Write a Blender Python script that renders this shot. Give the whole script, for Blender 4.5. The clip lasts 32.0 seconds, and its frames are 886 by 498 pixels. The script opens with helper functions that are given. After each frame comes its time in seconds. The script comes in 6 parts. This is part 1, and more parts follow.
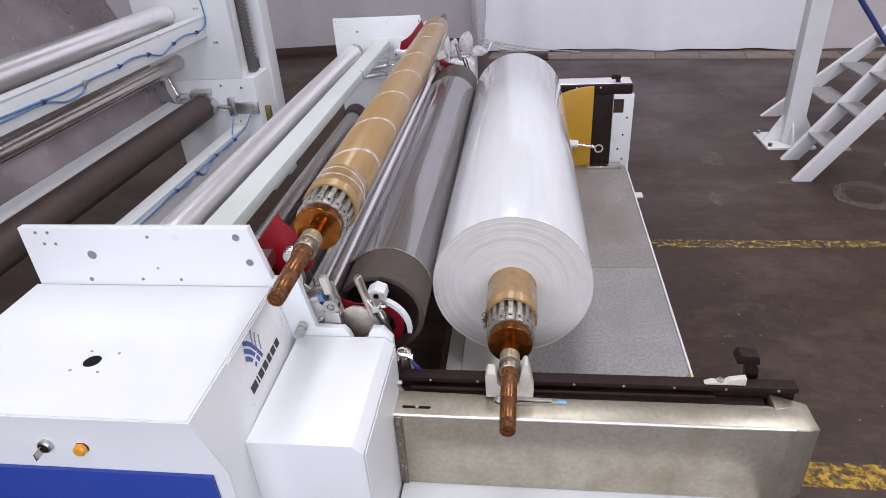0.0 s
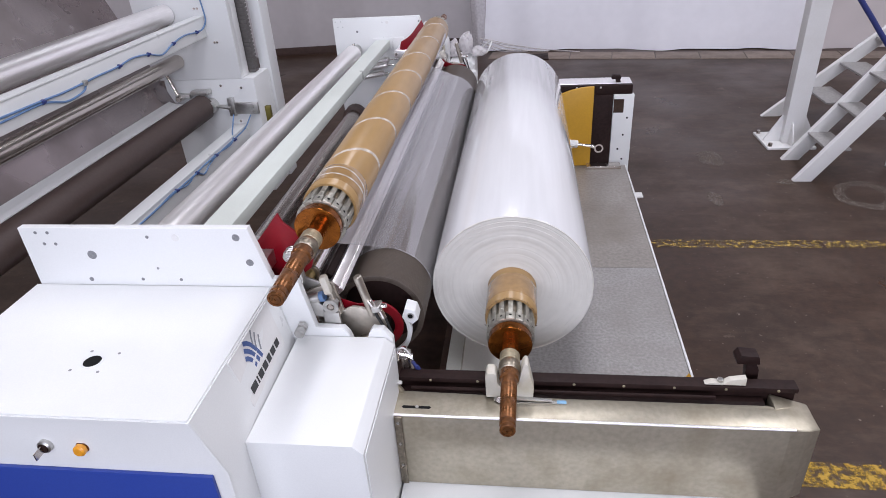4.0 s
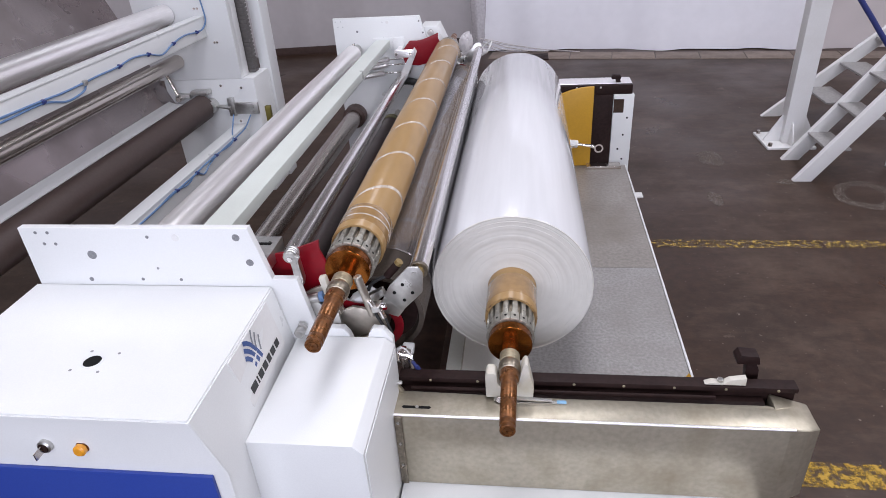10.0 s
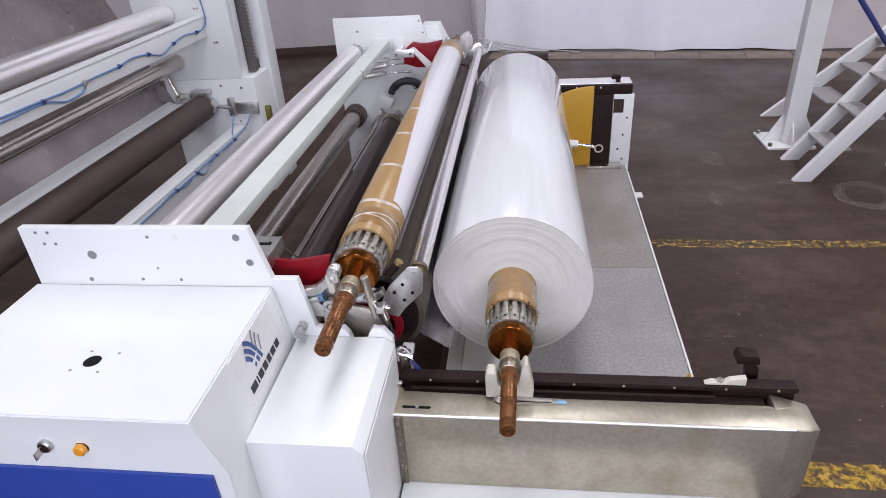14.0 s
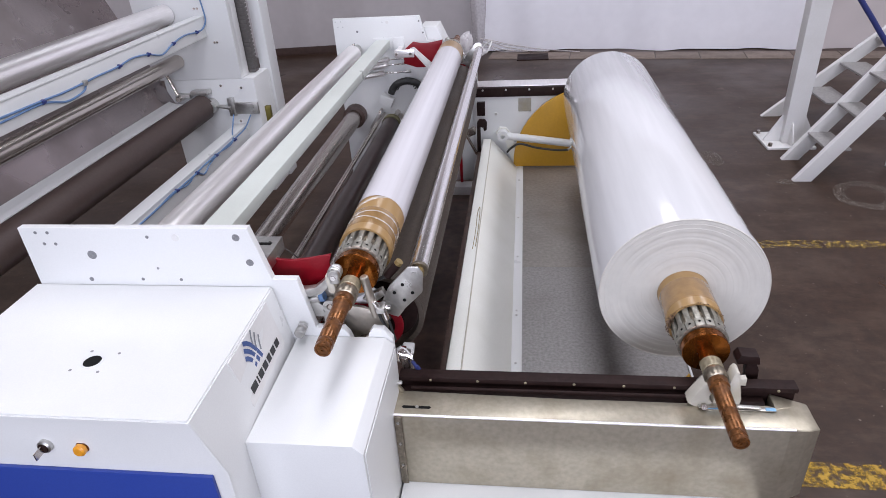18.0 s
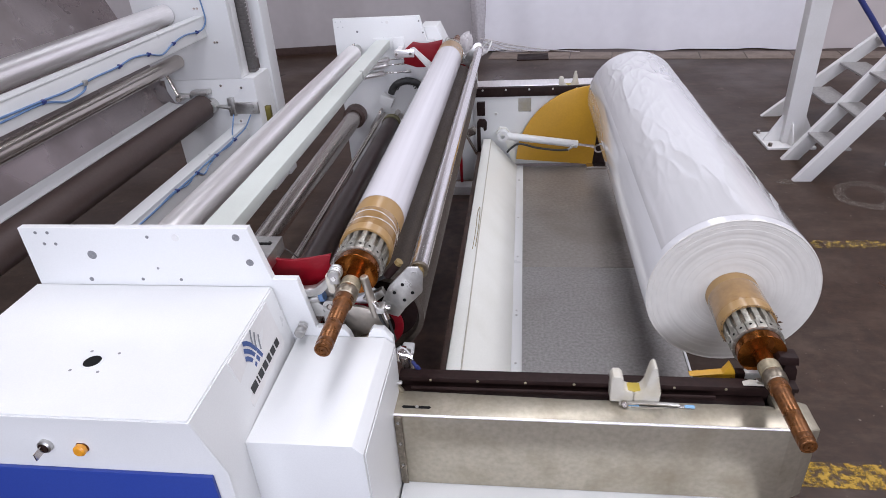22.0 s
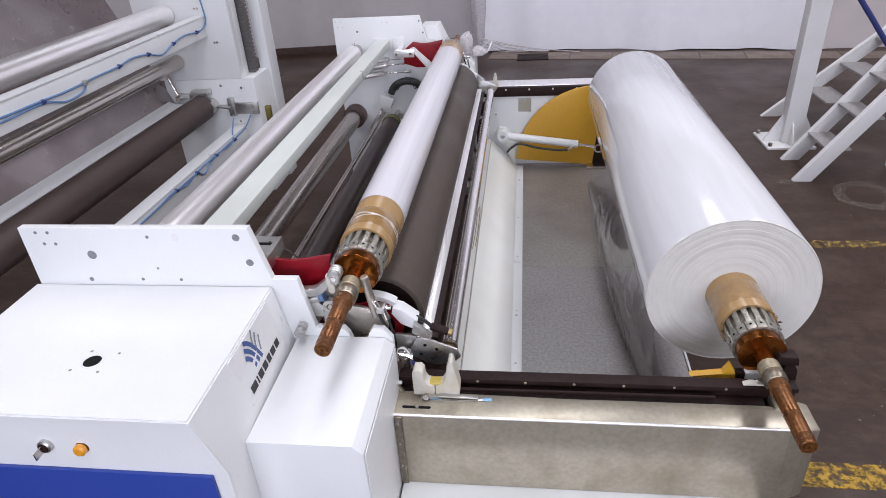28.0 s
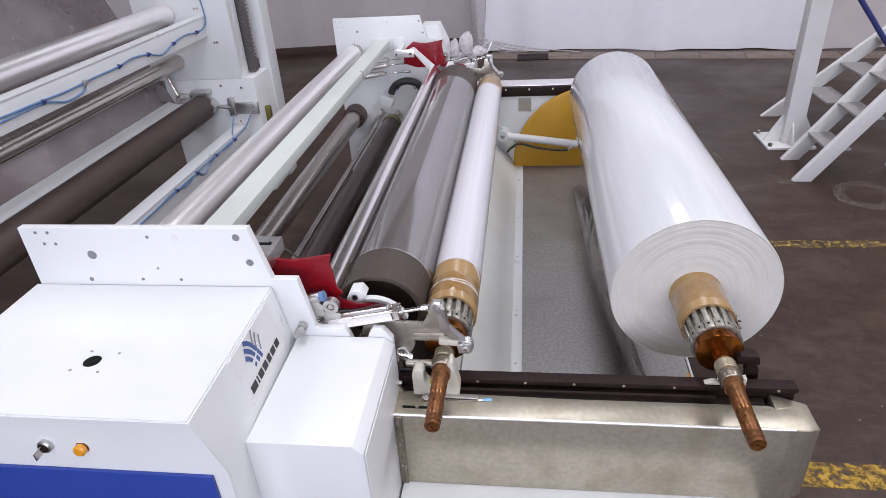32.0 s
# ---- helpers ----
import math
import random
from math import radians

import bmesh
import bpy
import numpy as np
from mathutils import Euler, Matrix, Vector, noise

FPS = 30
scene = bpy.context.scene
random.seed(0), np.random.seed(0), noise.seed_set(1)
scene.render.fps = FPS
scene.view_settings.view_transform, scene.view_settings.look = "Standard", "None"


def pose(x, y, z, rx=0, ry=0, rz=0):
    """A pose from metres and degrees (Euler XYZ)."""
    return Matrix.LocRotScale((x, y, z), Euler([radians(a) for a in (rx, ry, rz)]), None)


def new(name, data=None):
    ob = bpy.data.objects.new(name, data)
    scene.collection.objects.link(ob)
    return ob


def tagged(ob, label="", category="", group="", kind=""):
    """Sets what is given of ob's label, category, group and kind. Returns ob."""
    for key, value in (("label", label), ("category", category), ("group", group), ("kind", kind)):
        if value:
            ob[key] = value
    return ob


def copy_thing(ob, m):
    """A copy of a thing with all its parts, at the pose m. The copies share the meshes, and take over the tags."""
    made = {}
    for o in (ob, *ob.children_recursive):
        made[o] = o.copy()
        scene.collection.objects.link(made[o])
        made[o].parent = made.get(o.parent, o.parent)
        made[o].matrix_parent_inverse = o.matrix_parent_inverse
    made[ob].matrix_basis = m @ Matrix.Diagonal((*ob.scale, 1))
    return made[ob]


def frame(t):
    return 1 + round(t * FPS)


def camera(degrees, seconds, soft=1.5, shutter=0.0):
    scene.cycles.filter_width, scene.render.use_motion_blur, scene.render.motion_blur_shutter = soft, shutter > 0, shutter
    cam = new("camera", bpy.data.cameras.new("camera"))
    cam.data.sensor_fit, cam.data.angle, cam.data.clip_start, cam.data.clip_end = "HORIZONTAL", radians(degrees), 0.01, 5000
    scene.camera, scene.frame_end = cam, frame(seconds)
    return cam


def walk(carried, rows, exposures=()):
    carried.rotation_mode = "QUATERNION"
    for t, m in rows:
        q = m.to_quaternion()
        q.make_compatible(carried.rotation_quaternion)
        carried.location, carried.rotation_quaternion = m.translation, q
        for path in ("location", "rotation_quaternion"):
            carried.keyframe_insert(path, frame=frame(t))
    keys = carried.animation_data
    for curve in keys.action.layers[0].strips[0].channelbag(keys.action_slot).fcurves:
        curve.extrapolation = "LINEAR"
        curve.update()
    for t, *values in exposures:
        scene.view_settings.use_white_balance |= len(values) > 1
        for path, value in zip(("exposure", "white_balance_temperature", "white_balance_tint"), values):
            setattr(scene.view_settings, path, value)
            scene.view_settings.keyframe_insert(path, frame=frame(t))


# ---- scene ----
EYE = (0.0, 0.0, 2.1)
cam = camera(69.95, 32.0, soft=0.3, shutter=0.25)
walk(cam, [(0, pose(*EYE, 60.242, 3.2845, 6.4007)), (32, pose(*EYE, 60.242, 3.2845, 6.4007))],
     exposures=[(0, -0.58, 5960, 15.5), (32, -0.58, 5960, 15.5)])

# ---- world and light ----
world = bpy.data.worlds.new("hall_daylight")
world.use_nodes = True
world.node_tree.nodes["Background"].inputs[0].default_value = (0.75, 0.8, 0.9, 1)
world.node_tree.nodes["Background"].inputs[1].default_value = 0.3
scene.world = world


def area_lamp(name, x, y, z, sx, sy, watts, colour=(1.0, 0.97, 0.95)):
    data = bpy.data.lights.new(name, "AREA")
    data.shape, data.size, data.size_y, data.energy, data.color = "RECTANGLE", sx, sy, watts, colour
    ob = new(name, data)
    ob.location = (x, y, z)
    return ob


# daylight through the roof's translucent strips
for lx, watts in ((-6.5, 450), (-0.2, 430), (4.8, 680)):
    area_lamp("skylight", lx, 2.6, 6.9, 1.5, 10.0, watts)

# unseen cool fill light behind the viewer, added to brighten the front faces
front_fill = area_lamp("window_light", 0.0, -5.95, 3.3, 8.0, 2.4, 800, (0.93, 0.94, 1.0))
front_fill.rotation_euler = (radians(90), 0, 0)

# ---- materials ----


def mat(name, colour, rough=0.5, metal=0.0, grain=0.0, scale=40.0, stain=0.0, stain_scale=3.0, stain_colour=None,
        bump=0.0, bump_scale=None, stretch=(1, 1, 1), coat=0.0, spec=0.5, rough_var=0.1, per_piece=0.0):
    m = bpy.data.materials.new(name)
    m.use_nodes = True
    nt = m.node_tree
    n, l = nt.nodes, nt.links
    b = n["Principled BSDF"]
    b.inputs["Metallic"].default_value = metal
    b.inputs["Roughness"].default_value = rough
    b.inputs["Coat Weight"].default_value = coat
    b.inputs["Specular IOR Level"].default_value = spec
    tc = n.new("ShaderNodeTexCoord")
    mp = n.new("ShaderNodeMapping")
    mp.inputs["Scale"].default_value = stretch
    l.new(tc.outputs["Object"], mp.inputs["Vector"])
    fine = n.new("ShaderNodeTexNoise")
    fine.inputs["Scale"].default_value, fine.inputs["Detail"].default_value = scale, 4
    l.new(mp.outputs[0], fine.inputs["Vector"])
    big = n.new("ShaderNodeTexNoise")
    big.inputs["Scale"].default_value, big.inputs["Detail"].default_value = stain_scale, 5
    l.new(mp.outputs[0], big.inputs["Vector"])
    base = n.new("ShaderNodeRGB")
    base.outputs[0].default_value = (*colour, 1)
    out = base.outputs[0]
    if grain:
        mx = n.new("ShaderNodeMix")
        mx.data_type = "RGBA"
        mx.blend_type = "MULTIPLY"
        rg = n.new("ShaderNodeMapRange")
        rg.inputs[1].default_value, rg.inputs[2].default_value = 0.3, 0.7
        rg.inputs[3].default_value, rg.inputs[4].default_value = 1 - grain, 1 + grain
        l.new(fine.outputs[0], rg.inputs[0])
        mx.inputs[0].default_value = 1
        l.new(out, mx.inputs[6])
        l.new(rg.outputs[0], mx.inputs[7])
        out = mx.outputs[2]
    if stain:
        mx = n.new("ShaderNodeMix")
        mx.data_type = "RGBA"
        rg = n.new("ShaderNodeMapRange")
        rg.inputs[1].default_value, rg.inputs[2].default_value = 0.48, 0.72
        rg.inputs[3].default_value, rg.inputs[4].default_value = 0, stain
        l.new(big.outputs[0], rg.inputs[0])
        l.new(rg.outputs[0], mx.inputs[0])
        l.new(out, mx.inputs[6])
        mx.inputs[7].default_value = (*(stain_colour or [c * 0.5 for c in colour]), 1)
        out = mx.outputs[2]
    if per_piece:
        oi = n.new("ShaderNodeObjectInfo")
        rg = n.new("ShaderNodeMapRange")
        rg.inputs[3].default_value, rg.inputs[4].default_value = 1 - per_piece, 1 + per_piece
        l.new(oi.outputs["Random"], rg.inputs[0])
        mx = n.new("ShaderNodeMix")
        mx.data_type, mx.blend_type = "RGBA", "MULTIPLY"
        mx.inputs[0].default_value = 1
        l.new(out, mx.inputs[6])
        l.new(rg.outputs[0], mx.inputs[7])
        out = mx.outputs[2]
    l.new(out, b.inputs["Base Color"])
    rr = n.new("ShaderNodeMapRange")
    rr.inputs[1].default_value, rr.inputs[2].default_value = 0.3, 0.7
    rr.inputs[3].default_value, rr.inputs[4].default_value = max(rough - rough_var, 0.03), min(rough + rough_var, 1)
    l.new(big.outputs[0], rr.inputs[0])
    l.new(rr.outputs[0], b.inputs["Roughness"])
    if bump:
        bp = n.new("ShaderNodeBump")
        bp.inputs["Strength"].default_value, bp.inputs["Distance"].default_value = bump, 0.004
        src = fine
        if bump_scale:
            src = n.new("ShaderNodeTexNoise")
            src.inputs["Scale"].default_value, src.inputs["Detail"].default_value = bump_scale, 3
            l.new(mp.outputs[0], src.inputs["Vector"])
        l.new(src.outputs[0], bp.inputs["Height"])
        l.new(bp.outputs[0], b.inputs["Normal"])
    return m


def film_mat(name, tint, clear, rough, streak=0.35, shine=0.5, metal=0.0, vary=0.06, lanes=12):
    m = bpy.data.materials.new(name)
    m.use_nodes = True
    n, l = m.node_tree.nodes, m.node_tree.links
    b = n["Principled BSDF"]
    b.inputs["Base Color"].default_value = (*tint, 1)
    b.inputs["Roughness"].default_value = rough
    b.inputs["Specular IOR Level"].default_value = shine
    b.inputs["Coat Weight"].default_value = shine - 0.5
    b.inputs["Metallic"].default_value = metal
    tr = n.new("ShaderNodeBsdfTransparent")
    mx = n.new("ShaderNodeMixShader")
    tc = n.new("ShaderNodeTexCoord")
    mp = n.new("ShaderNodeMapping")
    mp.inputs["Scale"].default_value = (lanes, 0.16 * lanes / 12, lanes)
    no = n.new("ShaderNodeTexNoise")
    no.inputs["Scale"].default_value, no.inputs["Detail"].default_value = 2.5, 4 if lanes > 6 else 1.5
    rg = n.new("ShaderNodeMapRange")
    rg.inputs[1].default_value, rg.inputs[2].default_value = 0.35, 0.65
    rg.inputs[3].default_value, rg.inputs[4].default_value = clear + vary, clear - vary
    bp = n.new("ShaderNodeBump")
    bp.inputs["Strength"].default_value, bp.inputs["Distance"].default_value = streak, 0.01
    l.new(tc.outputs["Object"], mp.inputs["Vector"])
    l.new(mp.outputs[0], no.inputs["Vector"])
    l.new(no.outputs[0], rg.inputs[0])
    l.new(no.outputs[0], bp.inputs["Height"])
    l.new(bp.outputs[0], b.inputs["Normal"])
    l.new(rg.outputs[0], mx.inputs[0])
    l.new(b.outputs[0], mx.inputs[1])
    l.new(tr.outputs[0], mx.inputs[2])
    l.new(mx.outputs[0], n["Material Output"].inputs["Surface"])
    return m


def gloss_film(name, tint, cover, rough, lanes=3.2, face=0.06):
    """Thin clear film: little body of its own, and the gloss of plastic."""
    m = film_mat(name, tint, 1 - cover, 0.3, 0.03, 0.5, 0.0, cover * 0.5, lanes)
    n, l = m.node_tree.nodes, m.node_tree.links
    out = n["Material Output"]
    body = out.inputs["Surface"].links[0].from_socket
    gl = n.new("ShaderNodeBsdfGlossy")
    gl.inputs["Roughness"].default_value = rough
    lw = n.new("ShaderNodeLayerWeight")
    lw.inputs["Blend"].default_value = 0.5
    cube = n.new("ShaderNodeMath")
    cube.operation = "POWER"
    cube.inputs[1].default_value = 3.5
    l.new(lw.outputs["Facing"], cube.inputs[0])
    fr = n.new("ShaderNodeMapRange")
    fr.inputs[3].default_value, fr.inputs[4].default_value = face, 0.75
    l.new(cube.outputs[0], fr.inputs[0])
    mx = n.new("ShaderNodeMixShader")
    l.new(fr.outputs[0], mx.inputs[0])
    l.new(body, mx.inputs[1])
    l.new(gl.outputs[0], mx.inputs[2])
    l.new(mx.outputs[0], out.inputs["Surface"])
    return m


WHITE = mat("white_powder_coat", (0.725, 0.73, 0.725), 0.35, grain=0.02, scale=300, stain=0.10, stain_scale=2.2, bump=0.06, bump_scale=500)
CREAM = mat("white_painted_sheet", (0.80, 0.80, 0.745), 0.4, grain=0.03, scale=120, stain=0.2, stain_scale=4, stain_colour=(0.6, 0.59, 0.5), bump=0.05)
GREYWHITE = mat("grey_white_paint", (0.70, 0.69, 0.68), 0.45, grain=0.02, scale=90, stain=0.25, stain_scale=4, stain_colour=(0.55, 0.52, 0.48), bump=0.04)
BLUE = mat("blue_paint", (0.025, 0.055, 0.30), 0.4, grain=0.05, scale=200, bump=0.05, bump_scale=600)
RED = mat("red_paint", (0.215, 0.002, 0.009), 0.36, grain=0.06, scale=80, stain=0.2, stain_scale=12, stain_colour=(0.13, 0.002, 0.008), bump=0.04, spec=0.35)
YELLOW = mat("yellow_paint", (0.52, 0.28, 0.015), 0.42, grain=0.04, scale=80, stain=0.1)
BLACK = mat("black_steel", (0.019, 0.0095, 0.0085), 0.55, grain=0.25, scale=60, stain=0.4, stain_scale=9, stain_colour=(0.038, 0.023, 0.019), bump=0.05, spec=0.16)
CHROME = mat("chromed_steel", (0.94, 0.91, 0.90), 0.20, 1.0, grain=0.02, scale=60, stretch=(1, 0.05, 1), rough_var=0.03)
ALU = mat("anodised_aluminium", (0.95, 0.92, 0.91), 0.30, 0.8, grain=0.05, scale=120, stretch=(1, 0.08, 1), stain=0.1, rough_var=0.04)
DULLSTEEL = mat("dull_steel", (0.56, 0.51, 0.47), 0.25, 1.0, grain=0.06, scale=50, stretch=(1, 0.1, 1), stain=0.2, stain_scale=4, rough_var=0.04)
ZINC = mat("zinc_plated_steel", (0.56, 0.55, 0.53), 0.36, 1.0, grain=0.1, scale=60, stain=0.3, stain_scale=14, bump=0.05)
STAINLESS = mat("brushed_stainless", (0.475, 0.432, 0.34), 0.38, 0.75, grain=0.10, scale=60, stain=0.6, stain_scale=6, stain_colour=(0.27, 0.22, 0.145), rough_var=0.06, bump=0.03)
COPPER = mat("rusty_brown_steel", (0.20, 0.080, 0.024), 0.34, 0.6, grain=0.35, scale=100, stain=0.7, stain_scale=28, stain_colour=(0.085, 0.034, 0.014), bump=0.14, bump_scale=50, rough_var=0.16)
AMBER = mat("amber_varnished_steel", (0.29, 0.095, 0.014), 0.2, 0.9, grain=0.25, scale=30, stain=0.75, stain_scale=22, stain_colour=(0.16, 0.05, 0.012), bump=0.12, bump_scale=40, rough_var=0.12)
LUGMAT = mat("worn_lug_steel", (0.40, 0.385, 0.335), 0.40, 0.8, grain=0.25, scale=80, stain=0.5, stain_scale=40, stain_colour=(0.16, 0.13, 0.09), bump=0.08)
CARD = mat("brown_cardboard", (0.345, 0.213, 0.084), 0.40, grain=0.07, scale=30, stain=0.3, stain_scale=6, stain_colour=(0.29, 0.168, 0.06), bump=0.06, bump_scale=25, stretch=(1, 0.25, 1), coat=0.25)
TAPE = film_mat("clear_tape_ring", (0.86, 0.80, 0.72), 0.42, 0.15, 0.1, 0.8, 0.0, 0.2)
FILMROLL = mat("white_plastic_film", (0.66, 0.655, 0.665), 0.16, grain=0.03, scale=4, stretch=(9, 0.5, 9), spec=0.6, coat=0.45, bump=0.12, bump_scale=4, rough_var=0.06)
WRAPFILM = mat("glossy_loose_film", (0.60, 0.595, 0.60), 0.13, grain=0.03, scale=4, stretch=(9, 0.5, 9), spec=0.9, coat=1.0, bump=0.10, bump_scale=4, rough_var=0.05)
FILMCORE = film_mat("thin_wound_film", (0.70, 0.68, 0.715), 0.12, 0.16, 0.10)
FILMEND = mat("wound_film_edge", (0.63, 0.605, 0.56), 0.55, grain=0.03, scale=30, bump=0.04)
NYLON = mat("white_nylon", (0.56, 0.53, 0.46), 0.45, grain=0.06, scale=40, stain=0.35, stain_scale=14, stain_colour=(0.46, 0.36, 0.13))
HOLE = mat("dark_bore", (0.012, 0.012, 0.012), 0.9, spec=0.1)
FADEDTAPE = mat("brown_packing_tape", (0.29, 0.172, 0.066), 0.22, grain=0.12, scale=40, coat=0.6, bump=0.35, bump_scale=45)
BLUEHOSE = mat("blue_hose", (0.12, 0.21, 0.38), 0.35)
BEAMPAINT = mat("greenish_white_paint", (0.60, 0.63, 0.585), 0.35, grain=0.02, scale=200, stain=0.12, stain_scale=3, bump=0.05, bump_scale=400)
EBONY = mat("black_rubber", (0.034, 0.022, 0.020), 0.36, grain=0.2, scale=50, stain=0.3, stain_colour=(0.036, 0.027, 0.025), bump=0.05)
RUST = mat("brown_dust_crust", (0.12, 0.07, 0.04), 0.9, grain=0.4, scale=200)
ARMSTEEL = mat("ground_steel_plate", (0.46, 0.42, 0.365), 0.36, 0.8, grain=0.1, scale=50, stain=0.5, stain_scale=12, stain_colour=(0.25, 0.22, 0.18), bump=0.04)
BRASS = mat("dull_brass", (0.36, 0.27, 0.12), 0.38, 0.9, grain=0.15, scale=60)
RINGSTEEL = mat("brownish_steel_ring", (0.27, 0.235, 0.185), 0.36, 0.85, grain=0.3, scale=70, stain=0.5, stain_scale=30, stain_colour=(0.13, 0.10, 0.06))
COLLAR = mat("dull_collar_steel", (0.40, 0.35, 0.24), 0.45, 0.65, grain=0.2, scale=60, stain=0.4, stain_scale=25, stain_colour=(0.2, 0.17, 0.12))
RECESS = mat("grey_recess", (0.20, 0.20, 0.21), 0.5, grain=0.3, scale=150)
DARKGALV = mat("dull_galvanised_sheet", (0.155, 0.13, 0.127), 0.34, 0.9, grain=0.1, scale=6, stain=0.6, stain_scale=3, stain_colour=(0.10, 0.083, 0.08))
NIPRUBBER = mat("brown_black_rubber", (0.050, 0.031, 0.026), 0.5, grain=0.12, scale=60, stain=0.2, stain_colour=(0.07, 0.05, 0.043), bump=0.08)
CHAINGREY = mat("grey_chain_plastic", (0.10, 0.09, 0.085), 0.5, grain=0.15, scale=80)
LIGHTBLUE = mat("light_blue_tape", (0.22, 0.42, 0.62), 0.5)
DARKBLUE = mat("dark_blue_paint", (0.03, 0.04, 0.16), 0.35, coat=0.3)
BLACKHOSE = mat("black_hose", (0.02, 0.02, 0.02), 0.5)
ORANGE = mat("amber_lens", (0.75, 0.32, 0.02), 0.2, coat=0.4)
GREYPRINT = mat("grey_print", (0.22, 0.23, 0.25), 0.5)
NAVYPRINT = mat("navy_print", (0.05, 0.09, 0.25), 0.5)
BLACKPRINT = mat("black_print", (0.02, 0.02, 0.02), 0.5)
WALLCLOTH = mat("white_hanging_sheet", (0.84, 0.83, 0.88), 0.6, grain=0.02, scale=8, stain=0.08, stain_scale=1.2, bump=0.3, bump_scale=3)
TILE = mat("brown_floor_tile", (0.20, 0.155, 0.125), 0.6, grain=0.12, scale=20, stain=0.5, stain_scale=4, per_piece=0.12)
CEIL = mat("dark_sheet_ceiling", (0.12, 0.10, 0.095), 0.7, grain=0.03)
GALV = mat("galvanised_sheet", (0.33, 0.285, 0.28), 0.26, 0.95, grain=0.06, scale=6, stain=0.6, stain_scale=2.2, stain_colour=(0.18, 0.152, 0.146), bump=0.06, bump_scale=3)
PAN = mat("brown_oily_pan", (0.125, 0.072, 0.055), 0.4, grain=0.3, scale=20, stain=0.5, stain_scale=4, stain_colour=(0.03, 0.021, 0.017))
DECK = mat("worn_steel_deck", (0.333, 0.320, 0.310), 0.5, 0.3, grain=0.2, scale=70, stain=0.6, stain_scale=2.6, stain_colour=(0.25, 0.23, 0.21), rough_var=0.1, bump=0.05)
DECKFAR = mat("dull_steel_deck", (0.30, 0.275, 0.25), 0.42, 0.35, grain=0.15, scale=50, stain=0.7, stain_scale=2.0, stain_colour=(0.20, 0.175, 0.15), rough_var=0.14)
CLEARFILM = gloss_film("shade_tinted_clear_film", (0.62, 0.59, 0.60), 0.05, 0.07, 8, 0.06)
# grey tint darkens what lies behind, standing in for the roll's shadow
CLEARFILM.node_tree.nodes["Transparent BSDF"].inputs[0].default_value = (0.74, 0.71, 0.70, 1)
WEBFILM = gloss_film("thin_film_web", (0.66, 0.60, 0.60), 0.17, 0.10, 3.2, 0.33)
THINFILM = gloss_film("nearly_clear_film", (0.60, 0.57, 0.59), 0.08, 0.06, 3.2, 0.05)
# paler body stands in for light caught by the clear film
TENTFILM = gloss_film("sheen_film_web", (0.62, 0.59, 0.615), 0.36, 0.14, 4, 0.16)

# ---- helpers of this scene ----


def place_of(ob):
    p = Vector(ob.location)
    while ob.parent:
        ob = ob.parent
        p += ob.location
    return p


def finish(bm, smooth=True):
    bmesh.ops.recalc_face_normals(bm, faces=bm.faces[:])
    for f in bm.faces:
        f.smooth = smooth
    for e in bm.edges:
        if len(e.link_faces) == 2 and e.calc_face_angle(0) > 0.6:
            e.smooth = False


def part(name, bm, material, parent=None, label="", smooth=True):
    """Links a bmesh, made in world coordinates, as one mesh object under its parent."""
    finish(bm, smooth)
    if parent:
        bmesh.ops.translate(bm, vec=-place_of(parent), verts=bm.verts[:])
    me = bpy.data.meshes.new(name)
    bm.to_mesh(me)
    bm.free()
    me.materials.append(material)
    ob = new(name, me)
    ob.parent = parent
    if label:
        ob["label"] = label
    return ob


def thing(name, x, y, z, label, category, group="", kind=""):
    ob = new(name)
    ob.location = (x, y, z)
    return tagged(ob, label, category, group, kind)


def base_solid(name, bm, material, label, category, x, y, z, group="", kind=""):
    """A one-mesh thing whose origin stands at its base."""
    finish(bm)
    bmesh.ops.translate(bm, vec=(-x, -y, -z), verts=bm.verts[:])
    me = bpy.data.meshes.new(name)
    bm.to_mesh(me)
    bm.free()
    me.materials.append(material)
    ob = new(name, me)
    ob.location = (x, y, z)
    return tagged(ob, label, category, group, kind)


def B():
    return bmesh.new()


def bevel_all(bm, verts, w, seg=2):
    es = {e for v in verts for e in v.link_edges}
    if w > 0:
        bmesh.ops.bevel(bm, geom=list(es), offset=w, segments=seg, profile=0.6, affect="EDGES")


def box(bm, x0, x1, y0, y1, z0, z1, w=0.003, m=None):
    r = bmesh.ops.create_cube(bm, size=1)
    for v in r["verts"]:
        v.co = Vector((x0 + (v.co.x + .5) * (x1 - x0), y0 + (v.co.y + .5) * (y1 - y0), z0 + (v.co.z + .5) * (z1 - z0)))
        if m:
            v.co = m @ v.co
    bevel_all(bm, r["verts"], w)
    return bm


def prism(bm, poly, y0, y1, w=0.002, axis="y", m=None):
    """A plate with the outline poly, pushed along an axis. For 'y' poly is (x, z); for 'x' (y, z); for 'z' (x, y)."""
    def at(p, d):
        v = {"y": (p[0], d, p[1]), "x": (d, p[0], p[1]), "z": (p[0], p[1], d)}[axis]
        return m @ Vector(v) if m else Vector(v)
    a = [bm.verts.new(at(p, y0)) for p in poly]
    b = [bm.verts.new(at(p, y1)) for p in poly]
    n = len(poly)
    bm.faces.new(a)
    bm.faces.new(b[::-1])
    for i in range(n):
        bm.faces.new((a[i], b[i], b[(i + 1) % n], a[(i + 1) % n]))
    bmesh.ops.recalc_face_normals(bm, faces=bm.faces[:])
    bevel_all(bm, a + b, w)
    return bm


